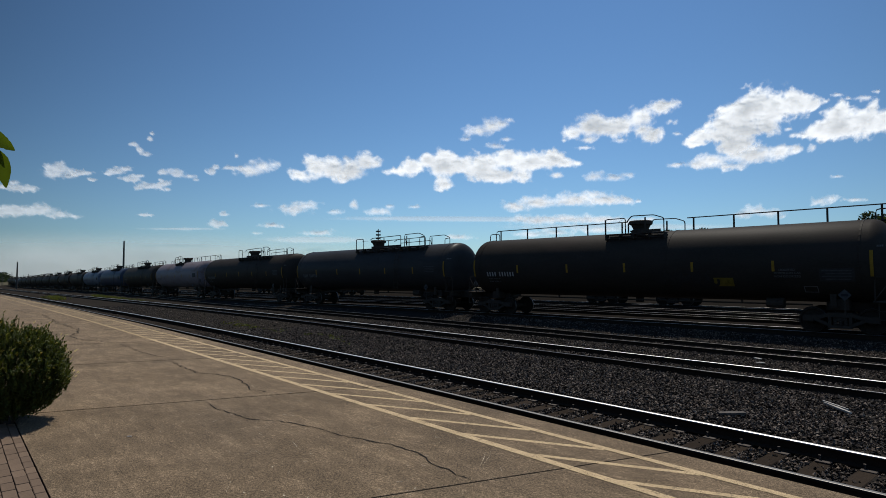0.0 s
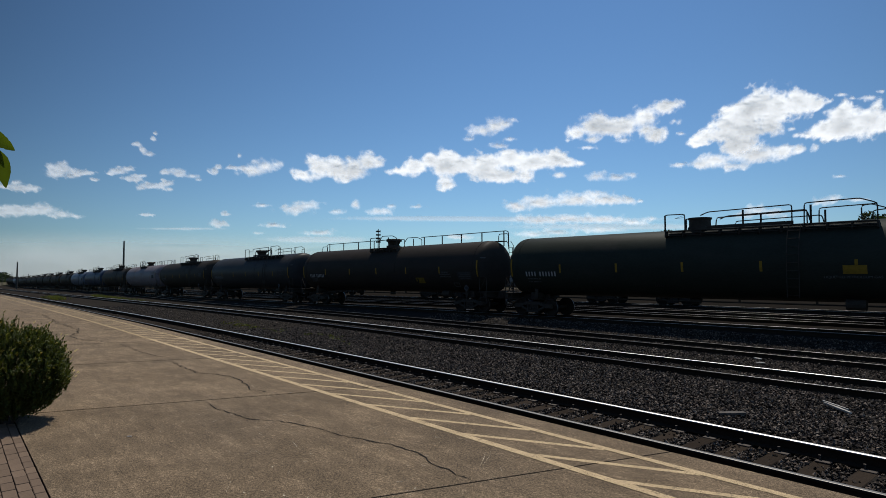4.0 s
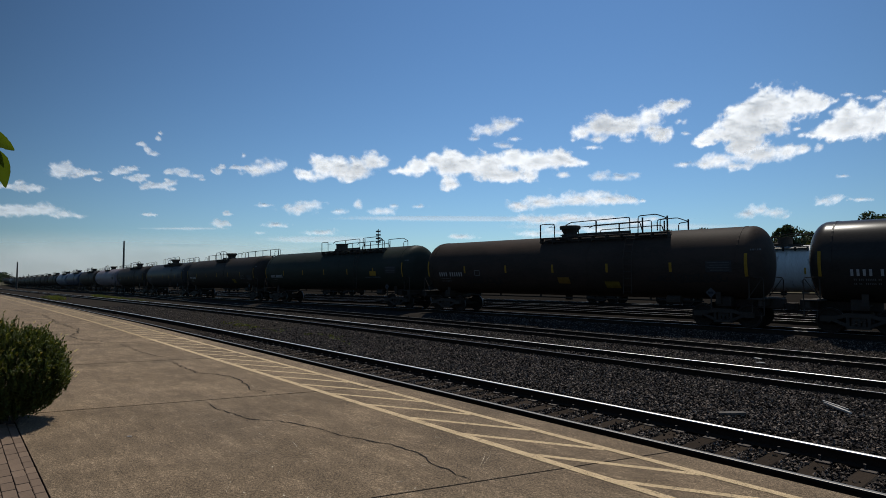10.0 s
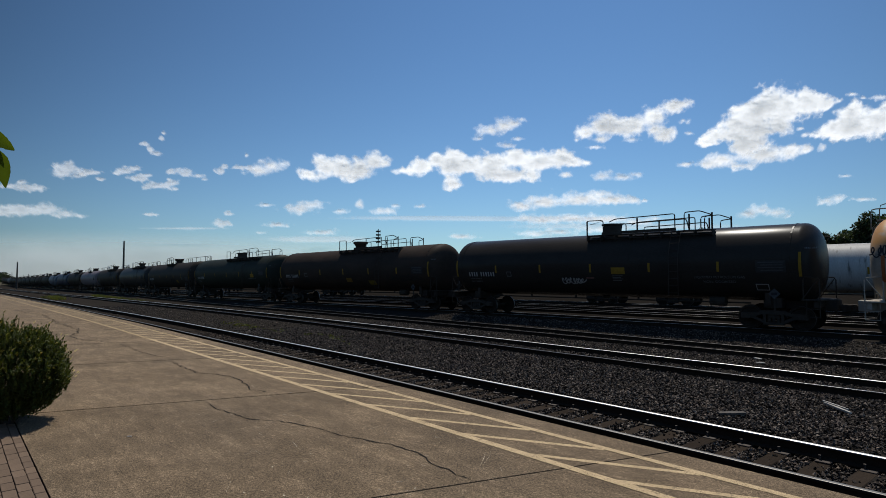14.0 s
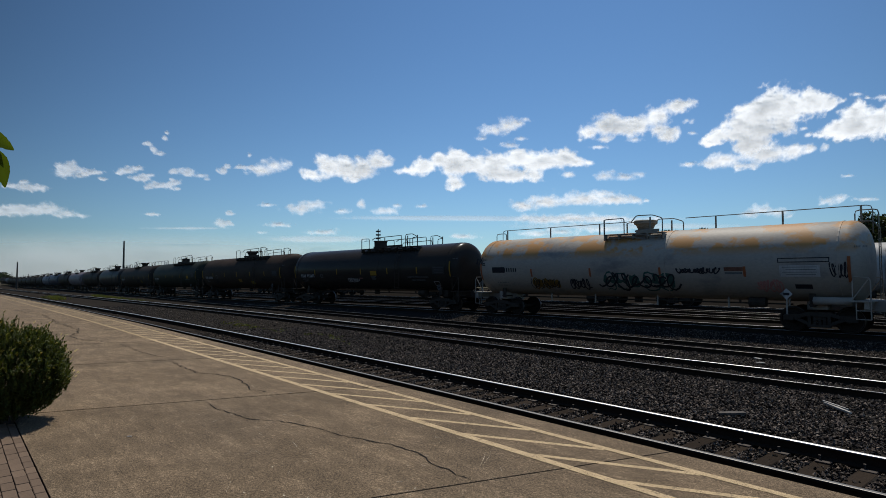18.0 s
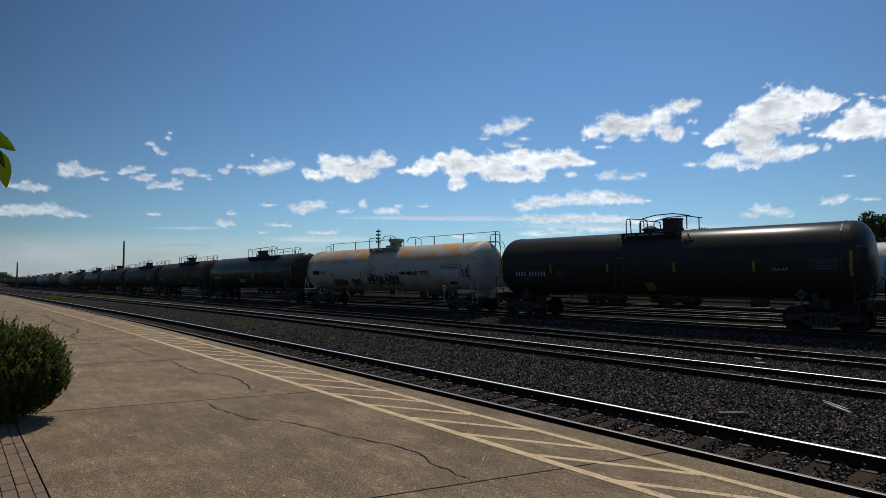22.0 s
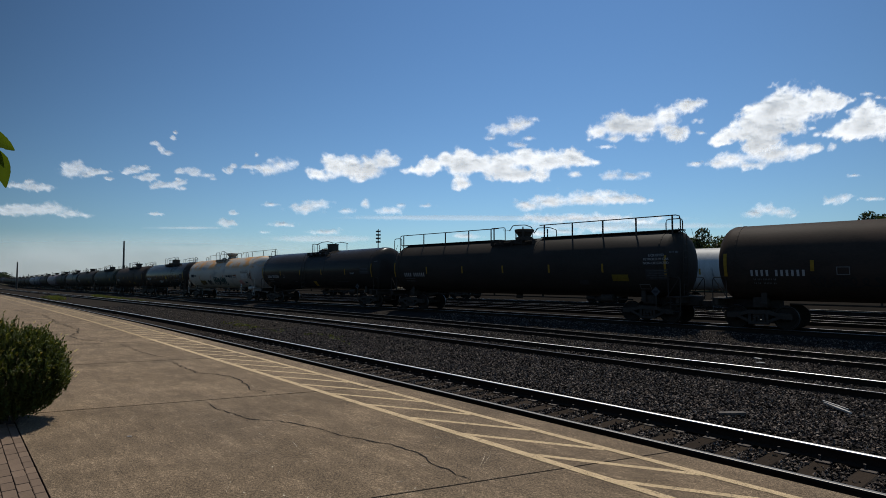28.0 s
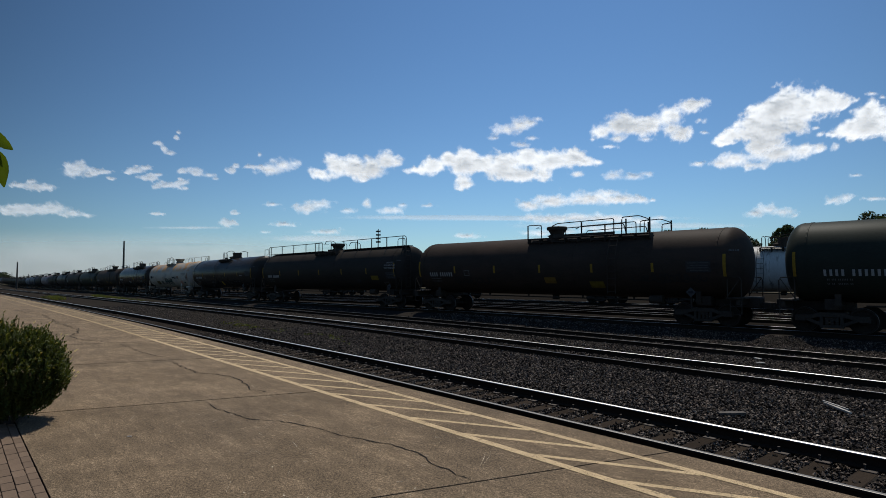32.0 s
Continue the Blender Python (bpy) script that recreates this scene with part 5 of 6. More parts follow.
def tree(name, foot, height, width, seed, leaves, size, label, bare=0):
    rng = np.random.default_rng(seed)
    root = tagged(empty(name, Matrix.Translation(foot)), label, "tree", "trees behind the yard")
    bm = bmesh.new()
    lathe(bm, [(0, width * 0.06), (height * 0.25, width * 0.045), (height * 0.5, width * 0.03)], 8, "z")
    tips = []
    for k in range(9):
        a, r = k * 2.4 + rng.uniform(0, 1), width * rng.uniform(0.2, 0.42)
        base, tip = Vector((0, 0, height * rng.uniform(0.22, 0.5))), Vector((r * math.cos(a), r * math.sin(a), height * rng.uniform(0.5, 0.9)))
        mid = base.lerp(tip, 0.5) + Vector((0, 0, -height * 0.03))
        rod(bm, [base, mid, tip], width * 0.014, 5)
        tips.append(tip)
    for k in range(bare):
        a = rng.uniform(0, 6.28)
        tip = Vector((width * 0.46 * math.cos(a), width * 0.46 * math.sin(a), height * rng.uniform(0.9, 1.1)))
        rod(bm, [tips[k % 9], tip], width * 0.004, 4)
    part("trunk", bm, M["bark"], root)
    vs, fs = [], []
    for tip in tips:
        for _ in range(3):
            c = np.array(tip) + rng.normal(size=3) * width * 0.09
            foliage(vs, fs, rng, c, width * rng.uniform(0.1, 0.19), leaves // 27, size)
    foliage(vs, fs, rng, (0, 0, height * 0.62), width * 0.3, leaves // 5, size)
    part("crown", soup("crown", vs, fs, M["leaf"]), None, root)


def yard_trees():
    spec = [(1572, 381, 92, 7.0), (1610, 372, 95, 9), (1425, 402, 105, 9.0), (1196, 402, 126, 9.5), (1214, 403, 122, 8), (1266, 412, 118, 10.5), (1205, 411, 125, 9.5), (1168, 417, 128, 7), (1335, 418, 120, 8), (1490, 405, 112, 9), (1015, 420, 150, 7.5), (1060, 424, 150, 7), (1110, 421, 145, 8), (965, 432, 160, 6)]
    for i, (px, ty, dist, wide) in enumerate(spec):
        foot, top = at_sky(px, 490, dist), at_sky(px, ty + 9, dist)
        tree("tree", (foot.x, foot.y, -0.3 + fall(foot.x)), top.z + 0.3, wide, 60 + i, 9000, 0.24 if dist < 100 else 0.28, "leafy tree standing behind the parked tank cars", 8 if px == 1425 else 2)


yard_trees()


def far_woods():
    rng = np.random.default_rng(4)
    vs, fs = [], []
    for i in range(70):
        px = -90 + i * 1.5 + rng.uniform(-2, 2)
        dist = rng.uniform(650, 800)
        p = at_sky(px, 490, dist)
        foliage(vs, fs, rng, (p.x, p.y, rng.uniform(0.0, 2.5)), rng.uniform(3, 5), 40, 1.2)
    tagged(new("far_woods", soup("far_woods", vs, fs, M["leaf"])), "low dark woods on the far horizon", "woods", kind="stuff")


far_woods()


# ---- bush, weeds, leaves ----
def bush():
    rng = np.random.default_rng(9)
    root = tagged(empty("bush", pose(-10.4, 0.66, PLATFORM)), "dense rounded green bush with small yellow flowers beside the platform", "bush")
    for k in range(7):
        bm = bmesh.new()
        a, r = k * 2.4, 0.15 + 0.4 * rng.random()
        rod(bm, [(0.1 * math.cos(a), 0.1 * math.sin(a), -0.15), (r * 0.5 * math.cos(a), r * 0.5 * math.sin(a), 0.4), (r * math.cos(a), r * math.sin(a), 0.8)], 0.01, 5)
        part("stem", bm, M["bark"], root)
    vs, fs, fv, ff = [], [], [], []
    for _ in range(3600):
        a, u = rng.uniform(0, math.tau), rng.uniform(-0.94, 1)
        w = math.sqrt(max(0, 1 - u * u))
        d = np.array([math.cos(a) * w, math.sin(a) * w, u])
        lump = 1 + 0.13 * noise.noise(Vector(d * 2.2)) + 0.06 * noise.noise(Vector(d * 6))
        k = rng.uniform(0.5, 1.0) ** 0.5 * lump
        p = np.array([0, 0, 0.66]) + d * np.array([0.79, 0.79, 0.69]) * k * (1 if u > 0 else 1 + 0.08 * u)
        up = d * 0.4 + np.array([0, 0, 0.9]) + rng.normal(size=3) * 0.17
        up /= np.linalg.norm(up)
        length = rng.uniform(0.1, 0.2) + (rng.uniform(0.05, 0.17) if u > 0.1 and rng.random() < 0.22 else 0)
        for j in range(14):
            q = p + up * length * (j / 13 - 0.4)
            s = rng.normal(size=3)
            s = s * 0.5 + up * 0.85
            s /= np.linalg.norm(s)
            t = np.cross(s, up)
            t /= np.linalg.norm(t) + 1e-6
            ln = rng.uniform(0.035, 0.075)
            i = len(vs)
            vs.extend([q, q + s * ln * 0.5 + t * ln * 0.19, q + s * ln, q + s * ln * 0.5 - t * ln * 0.19])
            fs.append((i, i + 1, i + 2, i + 3))
        if rng.random() < 0.09 and u > -0.3 and k > 0.8:
            q = p + up * length * 0.66 + d * 0.05
            for j in range(5):
                e = rng.normal(size=3) * 0.007
                i = len(fv)
                fv.extend([q + e, q + e + np.array([0.032, 0, 0.008]), q + e + np.array([0.032, 0.022, 0.028]), q + e + np.array([0, 0.024, 0.026])])
                ff.append((i, i + 1, i + 2, i + 3))
    part("foliage", soup("foliage", vs, fs, M["bush"]), None, root)
    tagged(part("flower", soup("flower", fv, ff, M["flower"]), None, root, "small pale yellow flowers"), kind="stuff")


bush()


def weeds():
    rng = np.random.default_rng(12)
    for k, (x0, x1, y, n, h) in enumerate(((-98, -88, 11.2, 120, 0.5), (-104, -70, 17.6, 330, 0.4), (-32, -24, 11.4, 26, 0.09), (-24, -18, 11.8, 14, 0.08))):
        vs, fs = [], []
        for _ in range(n):
            c = np.array([rng.uniform(x0, x1), y + rng.normal() * 0.35, -0.2 + fall(x0)])
            for _ in range(9):
                d = np.array([rng.normal() * 0.35, rng.normal() * 0.35, 1.0]) * h * rng.uniform(0.4, 1.1)
                s = np.array([rng.normal(), rng.normal(), 0]) * 0.03
                b = c + np.array([rng.normal() * 0.08, rng.normal() * 0.08, 0])
                i = len(vs)
                vs.extend([b - s, b + s, b + d * 0.6 + s * 0.9, b + d])
                fs.append((i, i + 1, i + 2, i + 3))
        tagged(new("weeds", soup("weeds", vs, fs, M["weed"])), "patch of green weeds growing in the ballast", "weeds", kind="stuff")


weeds()


def leaf_mesh(length, wide, curl, seed, bow=0.0):
    rng = random.Random(seed)
    bm = bmesh.new()
    rows = []
    for i in range(21):
        t = i / 20
        w = wide * math.sin(math.pi * min(1, t * 0.94 + 0.05)) ** 0.75 * (1.0 + 0.07 * (i % 2) + 0.05 * rng.uniform(-1, 1))
        x, z = length * t, -curl * t * t
        o = bow * math.sin(math.pi * t)
        rows.append([bm.verts.new((x, o - w, z + 0.25 * w)), bm.verts.new((x, o - w * 0.5, z + 0.08 * w)), bm.verts.new((x, o, z)), bm.verts.new((x, o + w * 0.5, z + 0.08 * w)), bm.verts.new((x, o + w, z + 0.25 * w))])
    for q, r in zip(rows, rows[1:]):
        for k in range(4):
            bm.faces.new((q[k], q[k + 1], r[k + 1], r[k]))
    return finish("leaf", bm, M["sprig"], True)


def sprig():
    """A slender tree beside the eye; one leafy twig of it hangs into view."""
    foot = at_sky(-560, 490, 2.1)
    root = tagged(empty("sapling", Matrix.Translation((foot.x, foot.y, PLATFORM))), "slender young tree with broad green leaves on the platform", "tree")
    def spot(px, py, d):
        return at_sky(px, py, d) - Vector(root.location)
    bm = bmesh.new()
    top = spot(-560, 60, 2.1)
    rod(bm, [(0, 0, 0), (0.02, 0.01, 1.2), top], 0.03, 8)
    part("trunk", bm, M["bark"], root)
    bm = bmesh.new()
    rod(bm, [top * 0.93, spot(-300, 120, 1.9), spot(-120, 195, 1.78), spot(-60, 212, 1.76), spot(-14, 226, 1.75), spot(-4, 258, 1.75)], 0.005, 6)
    part("branch", bm, M["bark"], root)
    for a, b, w, seed in (((-52, 225), (20, 267), 0.018, 1), ((-27, 258), (0, 331), 0.02, 2), ((-60, 215), (-40, 280), 0.03, 3), ((-170, 175), (-190, 260), 0.03, 4), ((-260, 135), (-230, 215), 0.03, 5), ((-330, 110), (-370, 200), 0.03, 6)):
        d0 = 1.75 if a[0] > -100 else 1.85
        p, q = spot(*a, d0), spot(*b, d0 - 0.02)
        d = (q - p)
        xa = d.normalized()
        za = (-AHEAD - xa * (-AHEAD).dot(xa)).normalized()
        m = Matrix((xa, za.cross(xa), za)).transposed().to_4x4()
        part("leaf", leaf_mesh(d.length, w, 0.02, seed, 0.022 if seed == 2 else 0.008), None, root, at=Matrix.Translation(p) @ m)
    return root


SPRIG = sprig()


# ---- clutter on the ballast ----
def clutter():
    def lay(name, label, cat, pts, wide, thick, mat, z):
        a, b = Vector(pts[0]), Vector(pts[1])
        bm = bmesh.new()
        n = 5
        for i in range(n):
            t0, t1 = i / n, (i + 1) / n
            p = a.lerp(b, (t0 + t1) / 2)
            w = wide * (1 - 0.25 * abs(i - 2) / 2)
            box(bm, (0, 0, 0), ((b - a).length / n * 1.02, w, thick))
            turn = Matrix.Translation((p.x, p.y, z)) @ Matrix.Rotation(math.atan2(b.y - a.y, b.x - a.x), 4, "Z") @ Matrix.Rotation(0.05, 4, "X")
            for v in list(bm.verts)[-8:]:
                v.co = turn @ v.co
        return tagged(part(name, bm, mat), label, cat)
    lay("plank", "short weathered board lying on the ballast", "board", ((-4.58, 10.28), (-4.3, 10.66)), 0.12, 0.035, M["wood_scrap"], -0.11)
    lay("wood_splinter", "pale split timber lying on the ballast", "timber", ((-3.62, 12.55), (-3.06, 11.95)), 0.05, 0.03, M["pale_scrap"], -0.09)
    lay("wood_splinter", "pale split timber lying on the ballast", "timber", ((-3.66, 12.6), (-3.14, 12.12)), 0.03, 0.03, M["pale_scrap"], -0.07)
    lay("paper_scrap", "scrap of pale litter between the tracks", "litter", ((-6.5, 16.95), (-6.35, 17.12)), 0.1, 0.02, M["pale_scrap"], -0.09)
    lay("paper_scrap", "scrap of pale litter between the tracks", "litter", ((-6.9, 17.9), (-6.7, 17.8)), 0.1, 0.02, M["pale_scrap"], -0.09)
    lay("dry_leaf", "small pale dry leaf on the concrete", "leaf", ((-8.47, 1.85), (-8.44, 1.895)), 0.028, 0.006, M["pale_scrap"], PLATFORM + 0.01)


clutter()


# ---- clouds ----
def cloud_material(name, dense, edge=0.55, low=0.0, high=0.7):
    """Vapour that lets the sun through where thin; its own shade is painted in by attribute."""
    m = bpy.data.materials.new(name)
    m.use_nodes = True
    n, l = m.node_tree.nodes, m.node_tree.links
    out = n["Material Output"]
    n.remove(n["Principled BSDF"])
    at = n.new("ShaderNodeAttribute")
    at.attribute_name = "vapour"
    shade_node = n.new("ShaderNodeAttribute")
    shade_node.attribute_name = "self_shade"
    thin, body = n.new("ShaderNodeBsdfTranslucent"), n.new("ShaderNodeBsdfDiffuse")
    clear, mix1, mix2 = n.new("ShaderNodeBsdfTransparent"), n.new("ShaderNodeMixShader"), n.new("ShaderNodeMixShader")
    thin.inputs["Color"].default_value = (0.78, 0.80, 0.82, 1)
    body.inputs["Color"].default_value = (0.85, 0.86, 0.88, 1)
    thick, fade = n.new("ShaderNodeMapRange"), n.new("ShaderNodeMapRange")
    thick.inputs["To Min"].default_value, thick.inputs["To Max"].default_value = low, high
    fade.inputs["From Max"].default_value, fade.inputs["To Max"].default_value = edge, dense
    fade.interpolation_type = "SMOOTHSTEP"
    l.new(shade_node.outputs["Fac"], thick.inputs["Value"]), l.new(at.outputs["Fac"], fade.inputs["Value"])
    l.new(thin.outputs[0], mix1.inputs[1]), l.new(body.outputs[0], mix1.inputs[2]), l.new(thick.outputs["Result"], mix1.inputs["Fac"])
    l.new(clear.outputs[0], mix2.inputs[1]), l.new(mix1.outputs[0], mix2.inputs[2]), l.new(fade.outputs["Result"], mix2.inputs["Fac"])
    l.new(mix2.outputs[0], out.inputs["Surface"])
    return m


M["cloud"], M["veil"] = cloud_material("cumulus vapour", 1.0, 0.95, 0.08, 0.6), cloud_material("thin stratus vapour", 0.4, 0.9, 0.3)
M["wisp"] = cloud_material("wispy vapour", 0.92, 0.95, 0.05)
# weaker light far from the sun, put in as thinner, greyer vapour
M["scrap"] = cloud_material("thin vapour dimmed off the sun", 0.62, 1.1, 0.25)
M["haze"] = cloud_material("low haze", 0.64, 1.3, 0.5, 0.7)


def cloud(puffs, seed, step=1.6, ragged=1.0, mat="cloud", label="bright white fair-weather cloud with a grey base", cat="cloud"):
    """A billowing cloud out of overlapping puffs, each (x, y, half width, half height) in view units about the view's centre."""
    x0, x1 = min(p[0] - p[2] * 1.5 for p in puffs), max(p[0] + p[2] * 1.5 for p in puffs)
    y0, y1 = min(p[1] - p[3] * 1.6 for p in puffs), max(p[1] + p[3] * 1.5 for p in puffs)
    cx, cy = (x0 + x1) / 2, (y0 + y1) / 2
    far = min(3600.0, FOCAL * 300 / max(40, 490 - cy))
    unit = far / FOCAL
    nx, ny = int((x1 - x0) / step) + 2, int((y1 - y0) / step) + 2
    gx, gy = np.meshgrid(x0 + np.arange(nx) * step, y0 + np.arange(ny) * step)
    den = np.full(gx.shape, -2.0)
    tall = max(p[3] for p in puffs)
    for p in puffs:
        dx, dy = (gx - p[0]) / p[2], (gy - p[1]) / p[3]
        dy = np.where(dy > 0, dy * 1.25, dy)          # flatter beneath than above
        d = (1 - np.sqrt(dx * dx + dy * dy)) * min(1.0, p[3] / tall + 0.3)
        h = np.clip(0.5 + 0.5 * (d - den) / 0.5, 0, 1)
        den = den * (1 - h) + d * h + 0.5 * h * (1 - h)
    size = min(30.0, max(6.0, tall))
    wide = size * 0.95
    rough, billow, broad = np.zeros_like(den), np.zeros_like(den), np.zeros_like(den)
    for (i, j), d in np.ndenumerate(den):
        if d > -0.8:
            x, y = gx[i, j], gy[i, j]
            rough[i, j] = noise.fractal((x / wide / 1.25, y / wide, seed * 3.7), 0.85, 2.1, 7)
            billow[i, j] = 0.5 - abs(noise.noise((x / 13, y / 11, seed * 5.1))) - 0.6 * abs(noise.noise((x / 6, y / 5, seed * 2.3)))
            broad[i, j] = noise.fractal((x / 60, y / 26, seed * 1.3), 1.0, 2.0, 4)
    smooth = den.copy()
    den = den + ragged * (0.5 * rough * np.clip(1.25 - 1.7 * smooth, 0.4, 1) + 0.24 * billow) - 0.06
    # sun above and behind: shade deep within or under much vapour is painted grey
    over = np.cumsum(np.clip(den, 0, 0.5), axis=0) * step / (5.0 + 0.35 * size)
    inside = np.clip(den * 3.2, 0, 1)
    shading = inside * np.clip(0.8 * np.clip(smooth, 0, 1) + 0.5 * (1 - np.exp(-np.maximum(0, over - 0.1))) + 0.3 * broad + 0.2 * rough - 0.2 * billow - 0.36, 0, 1) * min(1.0, 0.6 + tall / 50)
    den = den * (max(0.8, size / 16) if mat in ("cloud", "wisp") else 1.6)
    ok = den > 0.0
    keep = ok[:-1, :-1] | ok[1:, :-1] | ok[:-1, 1:] | ok[1:, 1:]
    bulge = np.maximum(smooth, 0) * 4 - (gy - cy) * 0.6 + (0.8 * billow + 4.0 * broad) * ragged
    side, up, ahead = np.array(SIDE), np.array(ABOVE), np.array(AHEAD)
    pts = ((gx - cx)[..., None] * side - (gy - cy)[..., None] * up - bulge[..., None] * ahead) * unit
    idx = np.full(den.shape, -1)
    use = np.zeros(den.shape, bool)
    use[:-1, :-1] |= keep
    use[1:, :-1] |= keep
    use[:-1, 1:] |= keep
    use[1:, 1:] |= keep
    idx[use] = np.arange(use.sum())
    fi, fj = np.nonzero(keep)
    faces = np.stack([idx[fi, fj], idx[fi + 1, fj], idx[fi + 1, fj + 1], idx[fi, fj + 1]], 1)
    me = soup("cloud", pts[use], faces, M[mat], True)
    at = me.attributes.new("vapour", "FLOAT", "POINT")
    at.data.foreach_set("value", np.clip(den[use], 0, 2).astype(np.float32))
    at = me.attributes.new("self_shade", "FLOAT", "POINT")
    at.data.foreach_set("value", np.clip(shading[use], 0, 2).astype(np.float32))
    ob = tagged(new("cloud", me), label, cat, "clouds in the sky", "stuff")
    home = EYE + (AHEAD * FOCAL + SIDE * (cx - 784) - ABOVE * (cy - 441)) * unit
    ob.location = home
    return ob, home, SIDE * (490 - cy) * 0.19 * unit, ABOVE * 2.0 * unit


SKY = [
    [(1257, 240, 28, 13), (1282, 222, 30, 25), (1307, 205, 36, 35), (1332, 196, 40, 34), (1362, 194, 38, 31), (1397, 188, 36, 27), (1427, 190, 26, 19), (1322, 230, 46, 27), (1357, 222, 28, 19), (1238, 250, 18, 6), (1450, 185, 13, 8), (1302, 256, 34, 20), (1278, 240, 38, 16), (1322, 250, 34, 16)],
    [(1304, 268, 42, 19), (1267, 284, 36, 15), (1240, 291, 22, 7), (1334, 276, 46, 19), (1377, 270, 36, 17), (1404, 267, 18, 13), (1292, 294, 42, 8)],
    [(1433, 264, 10, 9), (1196, 292, 14, 6)], [(1404, 240, 12, 6), (1392, 230, 10, 4)],
    [(1452, 229, 32, 19), (1477, 206, 30, 27), (1492, 226, 42, 23), (1527, 216, 36, 28), (1562, 216, 38, 30), (1596, 216, 34, 28), (1432, 238, 14, 7)],
    [(1482, 168, 16, 5), (1502, 174, 8, 4)], [(1530, 174, 22, 6), (1548, 164, 8, 4)],
    [(1017, 236, 26, 13), (1042, 224, 30, 20), (1072, 225, 32, 21), (1102, 225, 30, 19), (1132, 210, 28, 20), (1162, 195, 26, 14), (1182, 190, 16, 7), (1157, 239, 21, 19), (1138, 230, 18, 13), (1042, 246, 22, 7), (1002, 246, 12, 5), (1184, 216, 12, 6)],
    [(1097, 249, 18, 6)], [(1034, 262, 20, 4)], [(1198, 238, 10, 4)],
    [(827, 245, 14, 5), (847, 232, 24, 13), (867, 226, 24, 14), (887, 222, 20, 9), (900, 215, 12, 6)], [(877, 259, 22, 7), (897, 248, 12, 5)],
    [(701, 302, 24, 10), (731, 298, 30, 18), (756, 286, 20, 17), (786, 295, 34, 23), (816, 295, 36, 22), (786, 326, 24, 13), (856, 300, 36, 26), (896, 285, 38, 21), (891, 312, 52, 14), (936, 290, 42, 20), (976, 285, 28, 20), (996, 292, 28, 10), (1020, 290, 16, 6), (986, 310, 20, 10), (926, 320, 20, 7)],
    [(531, 310, 20, 12), (561, 298, 32, 21), (591, 297, 30, 20), (621, 300, 34, 20), (648, 291, 26, 17), (611, 315, 24, 8), (668, 292, 14, 11), (600, 306, 62, 15)],
    [(441, 303, 30, 13), (466, 295, 24, 13), (486, 292, 12, 6)], [(408, 298, 16, 5), (426, 299, 14, 6)], [(375, 304, 11, 8), (384, 297, 8, 5)],
    [(96, 307, 27, 14), (110, 300, 22, 13), (120, 312, 16, 7)], [(146, 307, 20, 7), (160, 318, 10, 5), (134, 310, 12, 5)],
    [(205, 304, 24, 8), (222, 300, 14, 6), (190, 308, 14, 4)], [(235, 318, 24, 7), (262, 330, 30, 8), (250, 313, 20, 4), (290, 326, 18, 6), (245, 333, 16, 4), (294, 335, 10, 4)], [(312, 308, 17, 10), (288, 306, 14, 7), (335, 312, 14, 5), (345, 318, 10, 4), (282, 318, 8, 4)],
    [(241, 257, 9, 6), (246, 266, 8, 8), (256, 272, 12, 5)], [(266, 246, 6, 6), (272, 238, 5, 4)],
    [(520, 372, 34, 13), (545, 364, 26, 10), (592, 375, 18, 6), (628, 364, 11, 10)],
    [(668, 375, 32, 9), (735, 367, 20, 5), (690, 366, 12, 6)],
    [(30, 374, 50, 13), (70, 372, 40, 12), (105, 380, 26, 8), (0, 374, 36, 12), (128, 383, 16, 5)],
    [(34, 334, 30, 9), (30, 324, 12, 6), (5, 330, 20, 6), (56, 334, 10, 5)],
    [(912, 366, 30, 12), (955, 360, 40, 15), (1015, 356, 56, 16), (1075, 356, 46, 12), (1112, 357, 24, 7), (1050, 346, 30, 8)],
    [(1050, 314, 24, 11), (1085, 315, 30, 7), (1110, 311, 14, 5)],
    [(385, 397, 22, 8), (400, 380, 10, 5)],
    [(480, 399, 28, 6), (465, 365, 16, 5)],
    [(566, 413, 34, 7), (455, 413, 14, 4)],
    [(1315, 380, 26, 10), (1338, 374, 30, 11), (1365, 378, 26, 10), (1385, 384, 14, 6)],
    [(1452, 358, 26, 8), (1470, 352, 18, 8)],
    [(950, 392, 50, 12), (1000, 388, 60, 12), (1060, 390, 60, 10), (1120, 394, 40, 8), (920, 388, 24, 8), (1150, 388, 14, 6)],
    [(940, 415, 40, 9), (985, 412, 40, 8), (1060, 408, 60, 7), (810, 420, 34, 6)],
    [(1480, 313, 14, 4)], [(1200, 292, 16, 5)], [(1130, 356, 7, 4)], [(420, 276, 6, 5)], [(258, 381, 16, 4)],
    [(1560, 262, 16, 5), (1530, 352, 30, 5)],
]
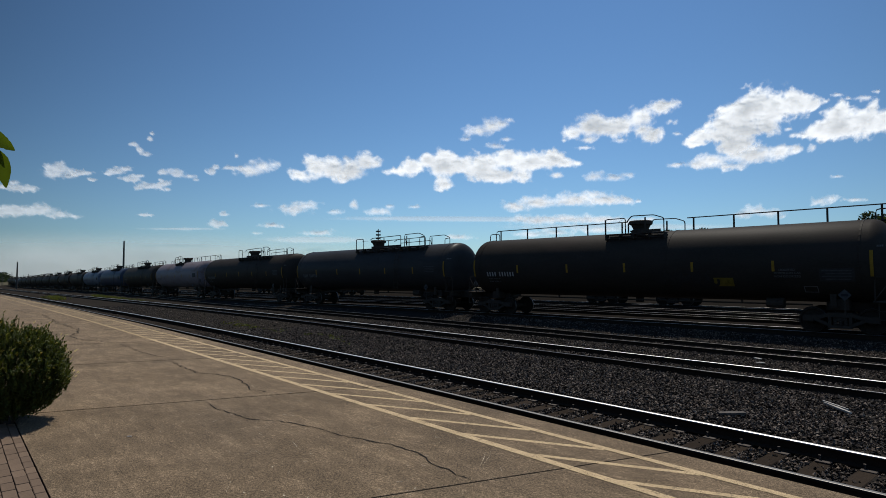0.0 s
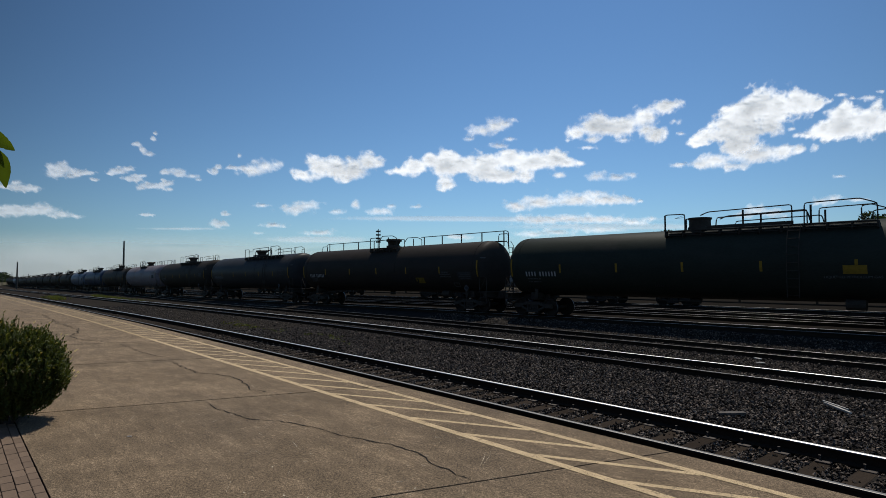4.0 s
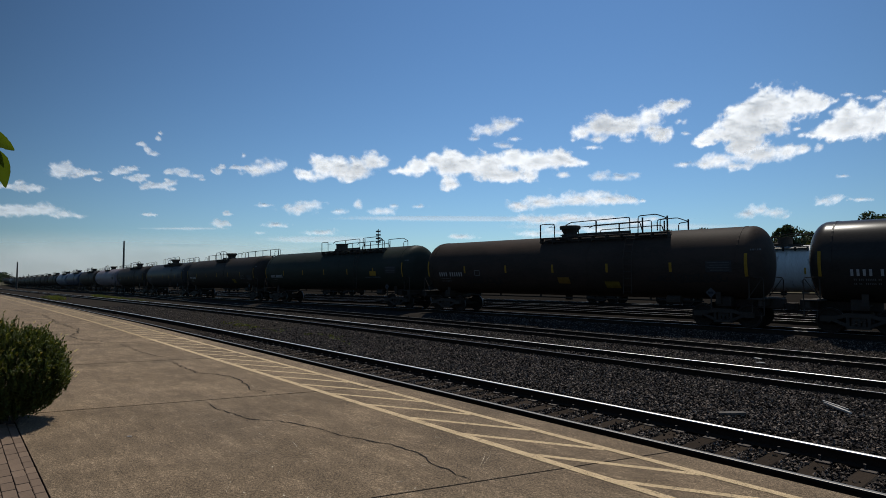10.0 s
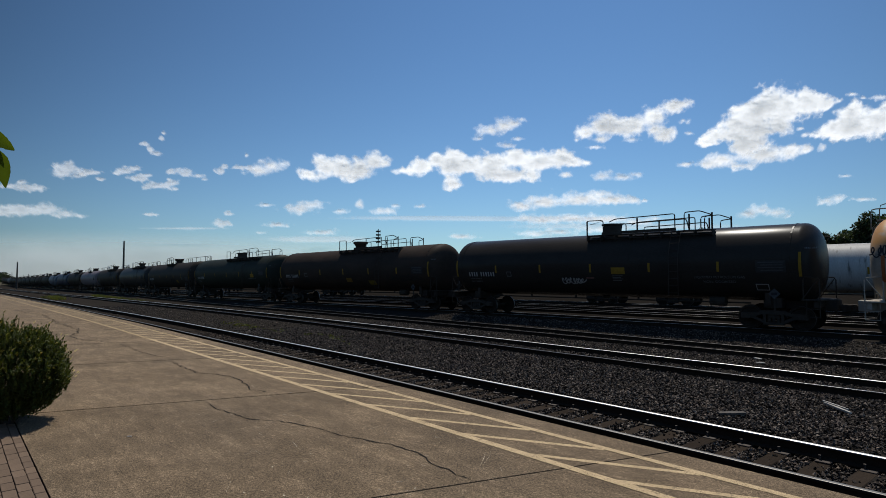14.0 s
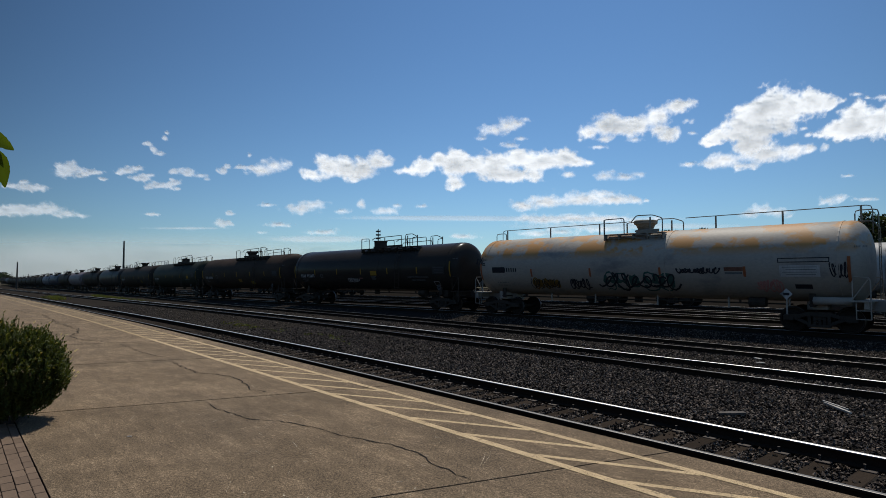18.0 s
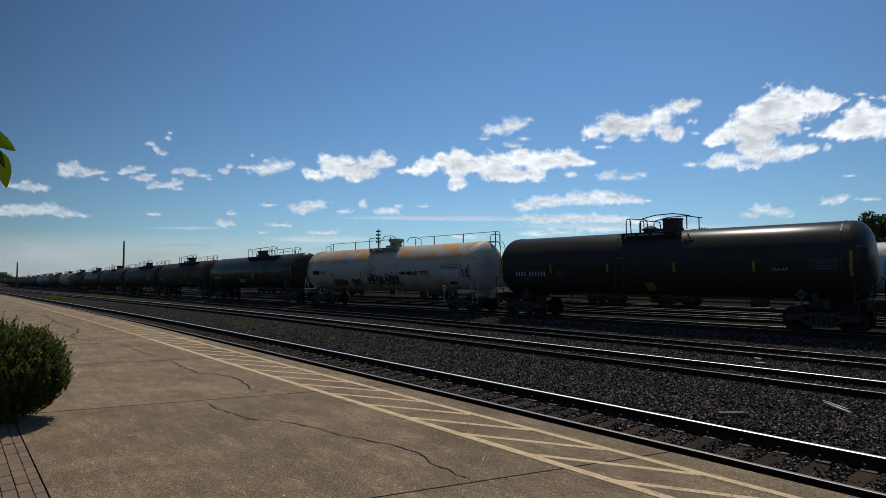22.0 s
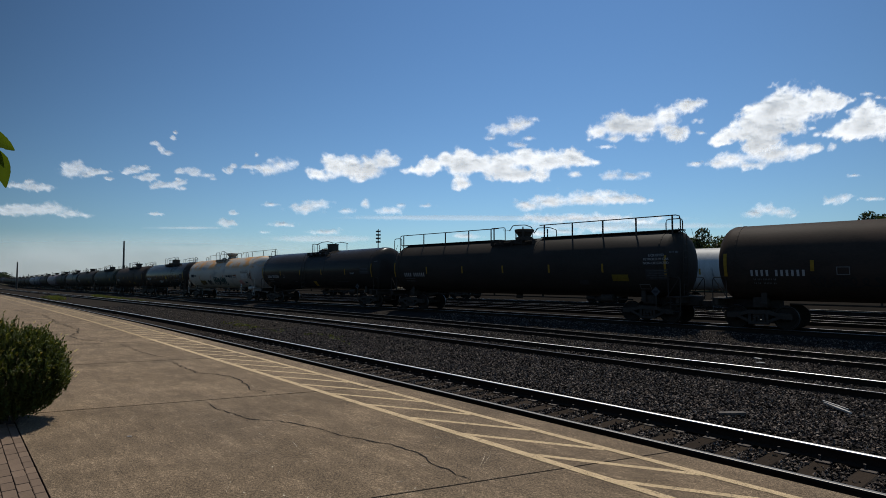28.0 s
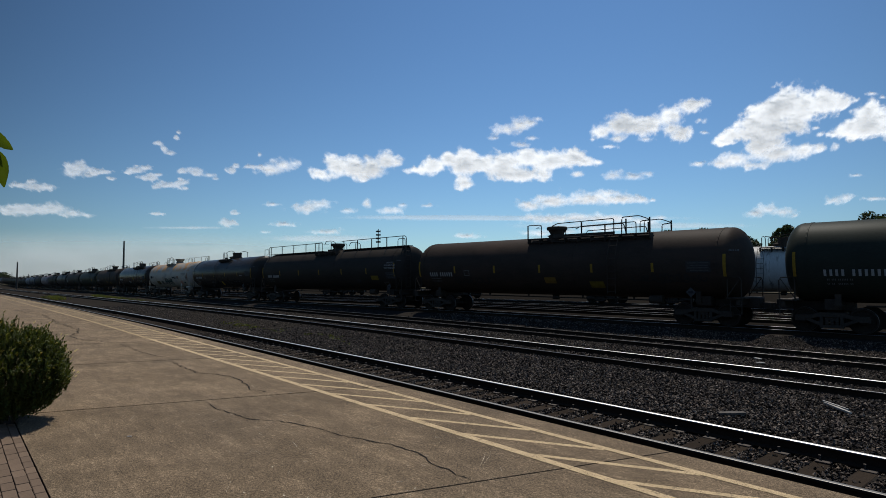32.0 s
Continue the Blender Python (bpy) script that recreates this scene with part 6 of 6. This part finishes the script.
VEILS = [
    [(930, 389, 340, 6), (760, 387, 200, 5)],
    [(1100, 402, 260, 8)],
    [(560, 425, 120, 9), (330, 406, 100, 4), (1100, 424, 240, 10)],
]


def build_clouds():
    drifting = []
    for k, puffs in enumerate(SKY):
        puffs = [(x, y, w * 1.04, h * 1.08) for x, y, w, h in puffs]
        tall = max(p[3] for p in puffs)
        thin = tall < 16 and puffs[0][0] < 420          # small ones over the line's far end: weaker sunlight put in as thinner vapour
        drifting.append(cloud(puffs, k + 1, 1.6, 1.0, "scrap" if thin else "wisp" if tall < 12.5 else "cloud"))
    for k, puffs in enumerate(VEILS):
        drifting.append(cloud(puffs, 50 + k, 3.0, 0.3, "veil", "thin pale veil of stratus near the horizon", "cloud"))
    drifting.append(cloud([(60, 480, 640, 78), (300, 470, 560, 60)], 70, 5.0, 0.06, "haze", "broad pale grey haze bank low over the horizon", "haze"))
    return drifting


CLOUDS = build_clouds()


# ---- what moves ----
def motions():
    turn = SPEED / 0.457
    spin = [(k * 4 / FPS, -turn * k * 4 / FPS) for k in range(241)]
    for car, kind, s in TRAIN:
        walk(car, [(t, car_pose(kind, s - SPEED * t)) for t in range(0, 33)])
        if s < -150:
            continue           # too far off at all times to tell a turning wheel
        for t_ob in [c for c in car.children if c.name.startswith("truck")]:
            for w in [c for c in t_ob.children if c.name.startswith("wheelset")]:
                at = w.location.copy()
                walk(w, [(t, Matrix.Translation(at) @ Matrix.Rotation(a, 4, "Y")) for t, a in spin])
    for ob, home, way, rise in CLOUDS:
        walk(ob, [(0, Matrix.Translation(home)), (32, Matrix.Translation(home + way + rise))])
    rest = SPRIG.matrix_world.copy()
    sway = [(0, 0.0), (3, 0.6), (6, -0.9), (9, 0.3), (12, 0.7), (14, 0.5), (17, 1.0), (19, 1.4), (21, 0.2), (23, -0.8), (26, 0.6), (28, 0.4), (30, 0.8), (32, 2.6)]
    walk(SPRIG, [(t, rest @ Matrix.Rotation(radians(-a * 0.3), 4, "Z")) for t, a in sway])


motions()
